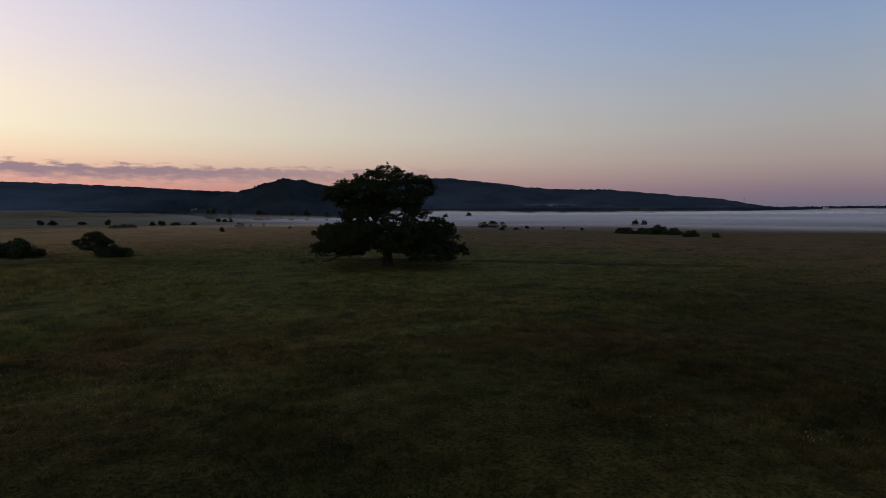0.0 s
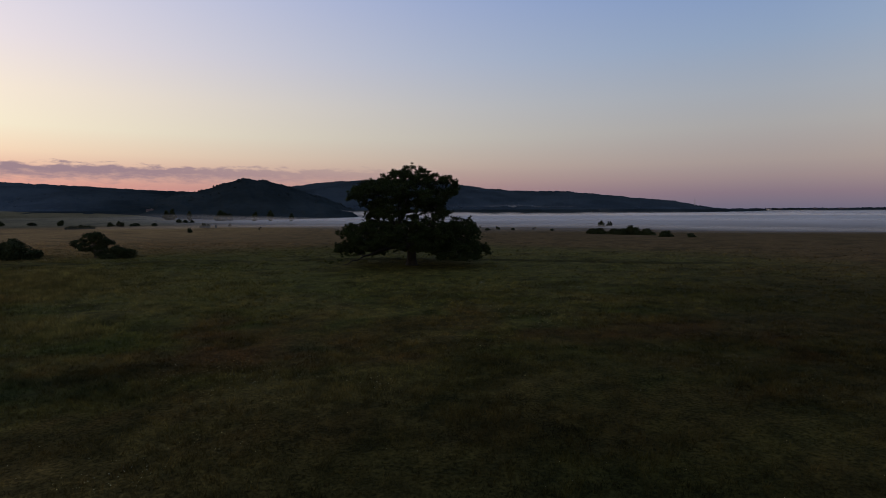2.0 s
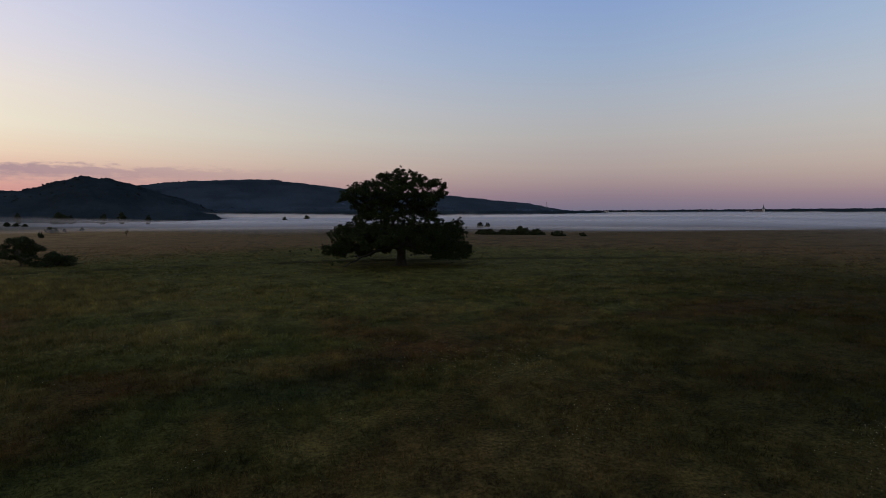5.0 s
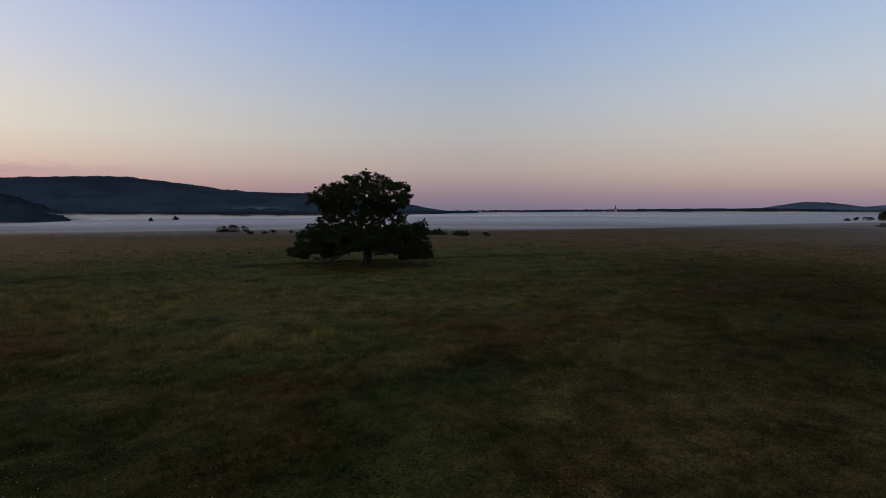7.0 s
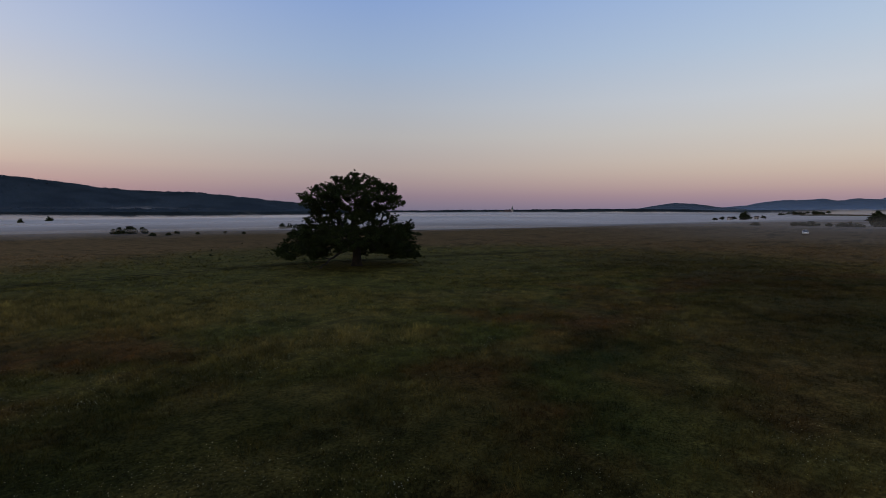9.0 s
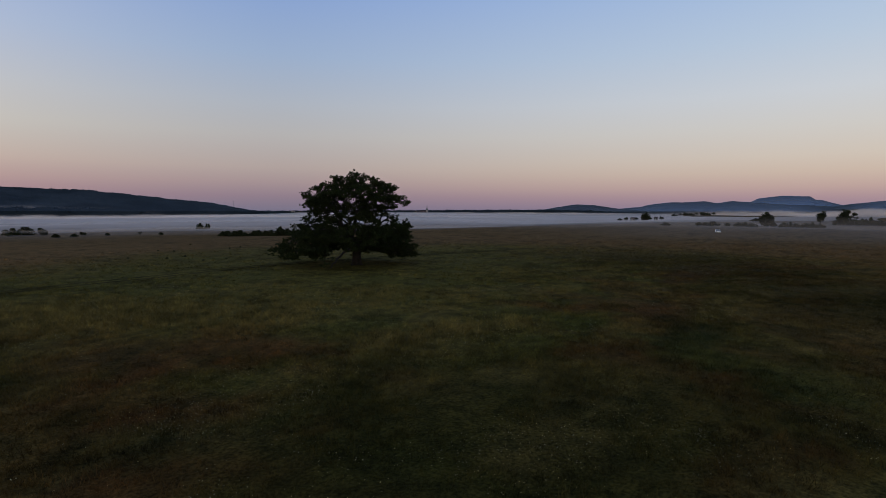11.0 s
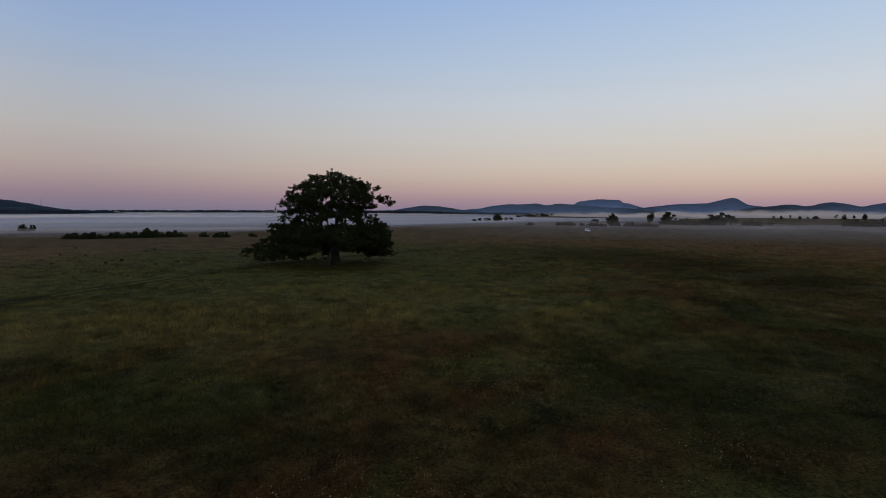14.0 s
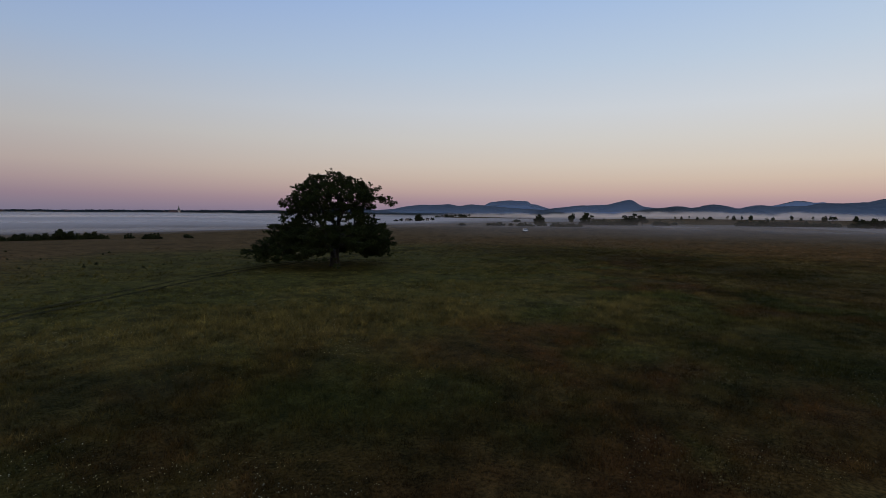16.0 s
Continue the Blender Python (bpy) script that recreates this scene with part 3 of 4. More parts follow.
def mist_sheet(z_near, thin, seed):
    az = np.radians(np.linspace(-75, 150, 300))
    r = 70 * (1550 / 70) ** np.linspace(0, 1, 100)
    A, R = np.meshgrid(az, r)
    x, y = MID[0] + R * np.sin(A), MID[1] + R * np.cos(A)
    deg = np.degrees(A)
    start = np.interp(deg, [-75, -30, -14, 0, 30, 60, 75, 84, 92, 150], [380, 370, 350, 295, 272, 280, 300, 330, 400, 420])
    reach = np.interp(deg, [-75, -14, 0, 60, 75, 90, 150], [1.8, 1.8, 1.8, 1.9, 1.9, 1.7, 1.6])
    full = np.interp(deg, [-75, -30, -24, -19, -15, -8, 30, 75, 95, 150], [0.08, 0.09, 0.2, 0.5, 0.78, 0.95, 1.0, 0.95, 0.4, 0.35])
    drift = fractal(R * A * 0.5, R, 70, seed, 3) - 0.5
    wisp = fractal(R * A * 0.25, R * 1.6, 45, seed + 31, 4)
    d = smooth(R * (1 + 0.3 * drift), start * 0.94, start * reach) ** 0.8 * full * (0.8 + 0.35 * wisp)
    veil_east = 0.38 * smooth(R, 100, 290) * smooth(deg, 52, 84) * (0.5 + 0.5 * smooth(fractal(x * 0.5, y, 50, seed + 3, 3), 0.3, 0.7))
    z_far = np.interp(deg, [-75, -14, -5, 20, 48, 62, 86, 110, 150], [-3, -3, -1.5, -1.6, 0.5, -3.4, -3.6, 0, 2])
    lift = smooth(deg, -32, -22) * (1 - smooth(deg, -6, 2))
    end = 1 - smooth(R, 950 - 410 * lift, 1530 - 820 * lift)
    d = np.maximum(d, veil_east) * end * thin
    z = z_near + (z_far - z_near) * np.clip((R - 240) / 480, 0, 1) ** 0.75 + np.interp(deg, [20, 40, 62, 86], [0.8, 2.0, 5.5, 5.5]) * smooth(R, 700, 1450)
    z = z - 1.2 * lift
    floor_ = np.minimum(lie(x, y), 0.0) + 0.3
    z = floor_ + np.maximum(z - floor_, 0.0) * smooth(R, start * 1.05, start * 1.9)
    me = mesh_from("mist", np.column_stack([x.ravel(), y.ravel(), z.ravel()]), grid_faces(100, 300), MIST)
    a = me.attributes.new("veil", "FLOAT", "POINT")
    a.data.foreach_set("value", np.clip(d, 0, 1).astype(np.float32).ravel())
    return tagged(new("mist", me), "thin white layer of ground mist over the plain", "mist", kind="stuff")


mist_sheet(-5.2, 0.95, 121)


def mist_bank(r, amount, seed, ways, height, thick):
    """The upright front of the mist, dense below and fraying out above."""
    az, H = np.linspace(ways[0], ways[-1], 420), np.linspace(0, 1, 22)[:, None]
    A = np.radians(az)[None, :]
    R = r * (1 + 0.05 * (fractal(az * 9, az * 0, 60, seed, 2) - 0.5))
    x, y = MID[0] + R * np.sin(A), MID[1] + R * np.cos(A)
    ragged = fractal(az * 10, az * 0 + 5, 34, seed + 4, 4)
    top = np.interp(az, ways, height) * (0.8 + 0.4 * ragged)
    z = -6.0 + (top + 6.0)[None, :] * H
    thick = np.interp(az, ways, thick)
    rows = np.broadcast_to(H * 30, z.shape)
    wisp = fractal(np.broadcast_to(az * 10, z.shape), rows, 22, seed + 9, 4)
    d = amount * thick * (1 - smooth(H + 0.4 * (wisp - 0.5), 0.6, 1.0)) * (0.75 + 0.5 * wisp) * (1 - smooth(H, 0.8, 1.0)) * smooth(H, 0.1, 0.6)
    pts = np.stack([np.broadcast_to(x, z.shape), np.broadcast_to(y, z.shape), z], -1)
    me = mesh_from("mist", pts.reshape(-1, 3), grid_faces(22, len(az)), MIST)
    me.attributes.new("veil", "FLOAT", "POINT").data.foreach_set("value", np.clip(d, 0, 1).astype(np.float32).ravel())
    return tagged(new("mist", me), "ragged upright bank of pale ground mist", "mist", kind="stuff")


NORTH = [-34, -24, -14, -7, 0, 12, 40, 60, 66]
mist_bank(352, 0.24, 281, NORTH, [-2, -2, -2, -2.2, -2.4, -2.6, -2.4, -2, -2], [0, 0.5, 1, 1, 1, 1, 1, 0.6, 0])
mist_bank(500, 0.32, 211, NORTH, [5, 5, 3, 0, -1, -2, 0, 0.5, 0.5], [0, 0.2, 0.9, 1, 1, 1, 1, 0.3, 0])
mist_bank(690, 0.75, 223, NORTH, [13, 12, 10, 8.5, 5.5, 3.5, 4.0, 4.5, 4.0], [0, 0.25, 1, 1, 1, 0.9, 0.8, 0.2, 0])
mist_bank(930, 0.8, 263, [74, 80, 90, 98, 110, 126, 140], [8, 10, 12, 17, 17, 16, 10], [0, 0.8, 1, 1, 1, 0.9, 0])
mist_bank(905, 0.20, 251, [-4, 3, 9, 18, 24], [11, 15, 15.5, 14.5, 8], [0, 0.6, 1, 1, 0])
mist_bank(1340, 0.85, 271, [22, 30, 45, 60, 68, 76], [2.0, 2.5, 4.0, 5.0, 5.0, 4.0], [0, 1, 1, 1, 1, 0])
mist_bank(275, 0.11, 239, [60, 72, 90, 105, 122, 135], [3, 6, 7.5, 8, 8, 7], [0, 0.7, 1, 1, 0.8, 0])



# ---------------------------------------------------------------- trees and bushes
def leaf_mesh(name, centres, radii, counts, leaf, mat, seed, hollow=0.35):
    """Small folded leaves scattered through soft ellipsoids, each facing outwards and up."""
    g = np.random.default_rng(seed)
    idx = np.repeat(np.arange(len(centres)), counts)
    m = len(idx)
    way = g.normal(size=(m, 3))
    way /= np.linalg.norm(way, axis=1, keepdims=True)
    rad = (hollow + (1 - hollow) * g.random(m) ** 0.6)[:, None] * g.uniform(0.85, 1.12, (m, 1))
    p = np.asarray(centres)[idx] + way * rad * np.asarray(radii)[idx]
    n = way * 0.7 + g.normal(0, 0.6, (m, 3)) + (0, 0, 0.35)
    n /= np.linalg.norm(n, axis=1, keepdims=True)
    t = np.cross(n, g.normal(size=(m, 3)))
    t /= np.linalg.norm(t, axis=1, keepdims=True)
    s = np.cross(n, t)
    size = (leaf * g.uniform(0.6, 1.35, m))[:, None]
    a, c = p - t * size * 0.5, p + t * size * 0.5
    b, d = p + s * size * 0.33 + n * size * 0.12, p - s * size * 0.33 + n * size * 0.12
    return mesh_from(name, np.stack([a, b, c, d], 1).reshape(-1, 3), np.arange(4 * m).reshape(-1, 4), mat, shade=False)


def tube(points, radii, sides=7):
    """Corners and faces of a tapered limb through the points."""
    points, radii = np.asarray(points, float), np.asarray(radii, float)
    ahead = np.gradient(points, axis=0)
    ahead /= np.linalg.norm(ahead, axis=1, keepdims=True) + 1e-9
    side = np.cross(ahead, (0.31, 0.17, 0.93))
    side /= np.linalg.norm(side, axis=1, keepdims=True) + 1e-9
    over = np.cross(ahead, side)
    t = np.linspace(0, 2 * math.pi, sides, endpoint=False)
    ring = points[:, None] + radii[:, None, None] * (np.cos(t)[None, :, None] * side[:, None] + np.sin(t)[None, :, None] * over[:, None])
    n = len(points)
    faces = [(i * sides + j, i * sides + (j + 1) % sides, (i + 1) * sides + (j + 1) % sides, (i + 1) * sides + j) for i in range(n - 1) for j in range(sides)]
    return ring.reshape(-1, 3), np.array(faces)


def tubes_mesh(name, limbs, mat, sides=7):
    verts, faces, n = [], [], 0
    for points, radii in limbs:
        v, f = tube(points, radii, sides)
        verts.append(v)
        faces.append(f + n)
        n += len(v)
    return mesh_from(name, np.concatenate(verts), np.concatenate(faces), mat)


def grow(roots, targets, seed, thin=0.035):
    """Branches from the root nodes to every target, each leaving the nearest branch; thicker where more hangs on them."""
    g = np.random.default_rng(seed)
    room = len(roots) + sum(30 for _ in targets)
    nodes, run = np.zeros((room, 3)), np.zeros(room)
    nodes[:len(roots)], run[:len(roots)] = roots, 0.8 * np.arange(len(roots))
    parent, n = [i - 1 for i in range(len(roots))], len(roots)
    chains = []
    origin = nodes[n - 1].copy()
    for k in sorted(range(len(targets)), key=lambda i: np.linalg.norm(targets[i] - origin)):
        goal = np.asarray(targets[k], float)
        cost = np.linalg.norm(nodes[:n] - goal, axis=1) + 0.28 * run[:n]
        cost[:max(1, len(roots) // 2)] += 3
        start = int(np.argmin(cost))
        gap = goal - nodes[start]
        dist = np.linalg.norm(gap)
        steps = min(max(2, int(dist / 0.8)), 28)
        chain, last = [start], start
        for s in range(1, steps + 1):
            f = s / steps
            wob = g.normal(0, 0.11, 3) * (dist ** 0.5) * math.sin(math.pi * f)
            sag = np.array((0, 0, 0.10 * dist * math.sin(math.pi * f)))
            nodes[n], run[n] = nodes[start] + gap * f + wob + sag, run[last] + dist / steps
            parent.append(last)
            last = n
            n += 1
            chain.append(last)
        chains.append(chain)
    nodes = nodes[:n]
    load = np.zeros(n)
    for chain in chains:
        load[chain[-1]] += 1
    for i in range(n - 1, -1, -1):
        if parent[i] >= 0:
            load[parent[i]] += load[i]
    radius = thin * np.maximum(load, 0.35) ** 0.5
    return nodes, parent, chains, radius


def hero_oak():
    """The old solitary oak: a short stout trunk, spreading limbs, a low wide skirt and an open upper crown."""
    g = np.random.default_rng(21)
    oak = tagged(new("oak_tree"), "old solitary spreading oak standing in the meadow", "tree")
    oak.location = (*OAK, float(lie(*OAK)))
    level = [1.5, 2.5, 4.6, 5.6, 6.6, 7.6, 8.7, 9.7, 10.7, 11.7, 12.6, 13.6]
    spread = {-174: [10.2, 10.4, 9.9, 8.8, 6.6, 5.5, 7.2, 8.5, 8.3, 4.4, 3.4, 0.6],
              -110: [8.9, 8.9, 8.3, 7.8, 6.8, 6.1, 6.2, 6.8, 6.7, 5.5, 3.3, 0.8],
              -62: [8.5, 8.5, 7.6, 8.0, 6.4, 5.0, 5.7, 7.0, 6.9, 5.8, 3.0, 0.7],
              -25: [10.1, 10.1, 9.2, 9.3, 7.7, 5.3, 5.2, 6.1, 6.3, 5.7, 3.5, 1.0],
              6: [11.6, 10.9, 8.8, 8.4, 6.5, 4.8, 5.0, 6.2, 6.8, 5.6, 2.6, 0.6],
              60: [11.0, 11.0, 9.6, 8.8, 7.8, 7.0, 6.5, 6.8, 6.5, 5.5, 3.0, 0.7],
              121: [12.1, 12.0, 10.0, 9.2, 8.6, 7.7, 6.9, 6.8, 6.3, 5.8, 3.5, 1.0],
              158: [10.6, 10.6, 9.5, 8.4, 8.0, 6.7, 7.3, 8.1, 8.0, 5.0, 3.6, 1.1]}
    spread[186] = spread[-174]
    spread[-202] = spread[158]
    ways = sorted(spread)
    table = np.array([spread[k] for k in ways])

    def reach(h, phi):
        return float(np.interp(phi, ways, [np.interp(h, level, row) for row in table]))

    def hung(p):
        """Whether a twig may hang there: over the browsing line, in no gap of the crown."""
        out = math.hypot(p[0], p[1])
        hem = np.interp(math.degrees(math.atan2(p[1], p[0])), [-180, -157, -120, -90, -67, -40, 0, 113, 150, 165, 180], [2.5, 2.95, 3.0, 2.8, 1.8, 1.4, 1.35, 1.15, 1.35, 1.8, 2.5])
        if p[2] < np.interp(out, [0, 3.4, 5.5, 12], [3.0, 2.7, hem, hem]):
            return False
        return noise.noise(Vector(p) * 0.42 + Vector((3.1, 7.7, 1.9))) > (-0.40 if p[2] < 5.2 else -0.29)

    # the crown is built of leafy pads: close in the skirt, few in the open storey, a broken shell above with bare limbs inside
    pads = [np.array(p, float) for p in ((0.0, 0.2, 13.5), (1.5, -0.5, 13.0), (-1.9, 0.5, 12.9), (-0.9, -0.8, 13.1), (3.0, -0.6, 12.4), (4.6, -0.2, 12.1), (5.3, -1.2, 11.8), (5.9, -1.8, 11.2),
                                         (6.0, 0.6, 10.7), (5.9, 0.2, 9.9), (1.5, -6.4, 9.9), (1.75, -7.3, 9.7), (1.9, -8.0, 9.3), (-6.6, -0.5, 10.5), (-7.6, -0.7, 10.2), (-7.7, 0.4, 9.8),
                                         (-7.3, 2.0, 10.3), (-3.4, 0.6, 11.9), (-1.0, -2.0, 11.5), (0.5, 1.0, 12.0), (1.0, -3.0, 11.0), (-1.5, 0.5, 10.8), (-0.5, -1.5, 9.6), (1.2, -0.8, 9.0),
                                         (0.8, -4.2, 7.4), (2.2, -5.0, 6.6), (10.6, 1.1, 1.9), (10.0, 0.6, 2.4), (9.2, 0.8, 2.6), (9.5, 1.2, 1.9), (8.5, 1.0, 2.9), (-8.3, 0.2, 9.4), (-6.4, 0.8, 11.2))]
    kept = np.zeros((600, 3))
    kept[:len(pads)] = pads
    n, tries = len(pads), 0
    while n < 430 and tries < 40000:
        tries += 1
        h = g.uniform(1.4, 5.8) if g.random() < 0.45 else g.uniform(5.2, 13.2)
        phi = g.uniform(-180, 180)
        low, mid = h < 5.4, 5.4 <= h < 8.3
        f = g.uniform(0.15, 1.0) ** 0.4 if low else g.uniform(0.35, 1.0) ** 0.4 if mid else g.uniform(0.1, 1.0) ** 0.3
        if mid and g.random() < 0.12 or h > 8.3 and f < 0.38 and h < 11.0:
            continue
        lump = 0.97 + 0.14 * noise.noise(Vector((math.cos(radians(phi)) * 2.2, math.sin(radians(phi)) * 2.2, h * 0.55)))
        r = max(reach(h, phi) * min(lump, 1.03) * f * 1.03 - 0.32, 0)
        p = np.array((math.cos(radians(phi)) * r, math.sin(radians(phi)) * r, h))
        if hung(p) and np.min(np.linalg.norm((kept[:n] - p) * (1, 1, 1.4), axis=1)) > (1.18 if low else 1.34 if mid else 1.30):
            kept[n] = p
            n += 1
    tips = []
    for q in kept[:n]:
        wide = g.uniform(0.62, 0.95)
        for _ in range(g.integers(6, 10)):
            p = q + np.clip(g.normal(0, 0.55, 3), -1, 1) * (wide, wide, wide * 0.55)
            if p[2] > 0.9:
                tips.append(p)
    # one old limb droops almost to the grass
    low_limb = np.array([(-0.2, -0.1, 2.5), (-1.6, -0.6, 2.75), (-3.2, -1.3, 2.45), (-4.4, -1.9, 2.25), (-5.5, -2.4, 1.75), (-6.4, -2.8, 1.6), (-7.2, -3.3, 1.1), (-8.0, -3.6, 1.0), (-8.5, -4.0, 0.6), (-9.1, -4.2, 0.55)])
    roots = [(0, 0, -0.3), (0.02, 0, 0.4), (0.0, 0.03, 1.1), (0.05, 0.05, 1.8), (0.0, 0.0, 2.5), (-0.05, 0.1, 3.3), (0.1, 0.0, 4.2)]
    nodes, parent, chains, radius = grow(roots, tips, 5, 0.0135)
    radius[:7] = (0.98, 0.72, 0.63, 0.62, 0.62, 0.50, 0.40)
    # flared, slightly buttressed trunk
    v, f = tube(np.array(roots), radius[:7], 20)
    ang = np.arctan2(v[:, 1], v[:, 0])
    v[:, :2] *= (1 + 0.10 * np.sin(5 * ang + 0.6) * np.clip(1.6 - v[:, 2], 0.25, 1.5))[:, None]
    part("trunk", mesh_from("trunk", v, f, BARK), oak, "stout grey-brown oak trunk")
    limbs = {}
    for chain in chains:
        k = chain[1]
        while parent[k] >= 7:
            k = parent[k]
        rad = radius[chain].copy()
        rad[0] = min(rad[0], rad[1] * 1.25)
        limbs.setdefault(k, []).append((nodes[chain], np.maximum(rad, 0.016)))
    for rows in limbs.values():
        part("limb", tubes_mesh("limb", rows, BARK, 6), oak)
    fork = np.array([(-6.4, -2.8, 1.6), (-6.9, -2.4, 1.8), (-7.6, -2.2, 1.6), (-8.3, -1.7, 1.6)])
    part("limb", tubes_mesh("limb", [(low_limb, np.linspace(0.24, 0.03, len(low_limb))), (fork, np.linspace(0.08, 0.025, 4))], BARK, 8), oak, "bare low limb drooping to the grass")
    tips += [np.array(p) for p in ((-9.3, -1.6, 1.55), (-8.6, -2.2, 1.75), (-7.6, -3.2, 1.6), (-9.4, -4.2, 1.2), (-10.3, -4.6, 1.0))]
    # every twig end carries a few loose sprays of leaves
    sprays, size_ = [], []
    for p in tips:
        away = p * (1, 1, 0.4) / (np.linalg.norm(p * (1, 1, 0.4)) + 0.1)
        for _ in range(g.integers(3, 6)):
            off = np.clip(g.normal(0, 1, 3), -1.6, 1.6) * (0.22, 0.22, 0.15) + away * g.uniform(-0.1, 0.22) + (0, 0, 0.0 if p[2] < 4 else 0.06)
            k = g.uniform(0.17, 0.30)
            sprays.append(p + off)
            size_.append((k, k, k * 0.75))
    counts = [max(6, int(150 * k[0] ** 1.2)) for k in size_]
    part("crown", leaf_mesh("crown", sprays, size_, counts, 0.15, OAK_LEAF, 9, 0.05), oak, "dark green oak foliage")
    # loose single leaves along the finer branches
    fine = np.array([nodes[i] for i in range(7, len(nodes)) if radius[i] < 0.04 and g.random() < 0.35 and np.hypot(*nodes[i][:2]) > 2.5 and nodes[i][2] > 1.2])
    part("outer_spray", leaf_mesh("outer_spray", fine, np.full((len(fine), 3), 0.32), np.full(len(fine), 6), 0.17, OAK_LEAF, 10), oak)
    return oak


hero_oak()


def bush(lobes, leaf, per, seed, name="bush", trunk=0.0):
    """A shrub or small tree at the origin: several stems and a foliage of lobes (x, y, z, radius, flatness)."""
    g = np.random.default_rng(seed)
    ob = tagged(new(name), "", "tree" if trunk else "bush")
    centres, radii = [], []
    for x, y, z, r, flat_ in lobes:
        for _ in range(max(8, int(17 * r))):
            d = g.normal(size=3)
            d /= np.linalg.norm(d)
            centres.append(np.array((x, y, z)) + d * (r * 0.62, r * 0.62, r * flat_ * 0.62))
            k = r * g.uniform(0.20, 0.46)
            radii.append((k, k, k * max(flat_, 0.6)))
    centres = [np.array((c[0], c[1], max(c[2], 0.1 + radii[i][2] * 0.35))) for i, c in enumerate(centres)]
    counts = [max(10, int(3.0 * per * (r[0] / 0.5) ** 2)) for r in radii]
    if trunk:
        roots = [(0, 0, -0.2), (0.03, 0.02, trunk * 0.5), (0.0, 0.06, trunk), (0.05, 0, trunk * 1.4)]
        nodes, parent, chains, radius = grow(roots, [c for c in centres if c[2] > trunk * 0.8], seed, 0.03)
        radius[:4] = np.array((0.24, 0.19, 0.16, 0.13)) * (trunk / 1.5) ** 0.5
        part("trunk", tubes_mesh("trunk", [(roots, radius[:4])], TWIG, 9), ob)
        part("branchwork", tubes_mesh("branchwork", [(nodes[c], np.maximum(np.minimum(radius[c], 0.14), 0.02)) for c in chains], TWIG, 5), ob)
    else:
        stems = [(np.array([(c[0] * 0.35, c[1] * 0.35, -0.1), (c[0] * 0.7, c[1] * 0.7, c[2] * 0.5), c]), (0.05, 0.035, 0.015)) for c in centres[::3]]
        part("stem_cluster", tubes_mesh("stem_cluster", stems, TWIG, 5), ob)
        centres += [np.array((x, y, z * 0.8)) for x, y, z, r, f_ in lobes]
        radii += [(r * 0.85, r * 0.85, r * f_ * 0.8) for x, y, z, r, f_ in lobes]
        counts += [int(1.6 * per * r * r) for x, y, z, r, f_ in lobes]
    part("foliage", leaf_mesh("foliage", centres, radii, counts, leaf, BUSH_LEAF, seed + 1, 0.25), ob)
    return ob


SIZE = {}


def sized(ob):
    pts = np.array([v.co for c in ob.children if c.name.startswith("foliage") for v in c.data.vertices])
    SIZE[ob.name] = (np.percentile(pts[:, 0], 99) - np.percentile(pts[:, 0], 1), np.percentile(pts[:, 2], 99.5))
    return ob


KINDS = {
    "thorn": sized(bush([(-1.7, 0, 1.9, 0.9, 0.7), (-0.7, 0.2, 2.5, 1.1, 0.7), (0.5, -0.1, 2.6, 1.1, 0.7), (1.3, 0.1, 1.9, 1.0, 0.8), (0.3, 0.3, 1.4, 1.2, 0.8), (-0.8, -0.3, 1.5, 1.0, 0.7), (1.0, -0.4, 1.0, 0.9, 0.8)], 0.15, 60, 29, "bush", 0.6)),
    "mound": sized(bush([(0, 0, 0.9, 1.4, 0.8), (1.0, 0.3, 0.7, 1.0, 0.8), (-1.1, -0.2, 0.9, 1.0, 0.8), (-0.3, 0.2, 1.4, 0.9, 0.8), (1.7, 0.1, 0.4, 0.7, 0.8)], 0.15, 60, 31)),
    "round": sized(bush([(0, 0, 1.2, 1.3, 0.85), (0.9, 0.3, 0.8, 0.9, 0.8), (-0.9, -0.2, 0.7, 0.9, 0.8), (0.2, 0.2, 1.9, 0.8, 0.9)], 0.30, 13, 33)),
    "spread": sized(bush([(-1.1, 0, 1.3, 1.2, 0.75), (0.4, 0.3, 1.7, 1.1, 0.8), (1.4, -0.2, 0.8, 1.0, 0.8), (-0.2, -0.6, 0.7, 1.2, 0.7), (-1.8, 0.2, 0.6, 0.7, 0.8)], 0.30, 13, 37)),
    "hedge": sized(bush([(-3.7, 0, 0.5, 1.0, 0.9), (-2.4, 0.3, 0.8, 1.2, 0.8), (-1.2, -0.2, 0.6, 1.1, 0.8), (0.2, 0.2, 1.0, 1.2, 0.9), (1.5, -0.1, 0.7, 1.2, 0.8), (2.6, 0.1, 0.9, 0.9, 0.9), (3.6, 0.2, 0.4, 1.0, 0.9)], 0.32, 12, 41)),
    "tree": sized(bush([(0, 0, 2.7, 1.4, 0.9), (1.2, 0.2, 2.2, 1.0, 0.8), (-1.2, 0.1, 1.9, 1.1, 0.85), (0.3, -0.5, 3.8, 0.9, 0.9), (-0.6, 0.4, 3.3, 0.8, 0.8)], 0.30, 13, 43, "tree", 0.9)),
    "open": sized(bush([(-0.9, 0, 3.6, 0.9, 0.7), (0.8, 0.2, 4.2, 1.0, 0.75), (0.1, -0.5, 2.6, 0.9, 0.7), (1.5, 0.1, 2.9, 0.7, 0.7), (-1.4, 0.2, 2.4, 0.6, 0.7)], 0.30, 13, 47, "tree", 1.5)),
}
USED = set()


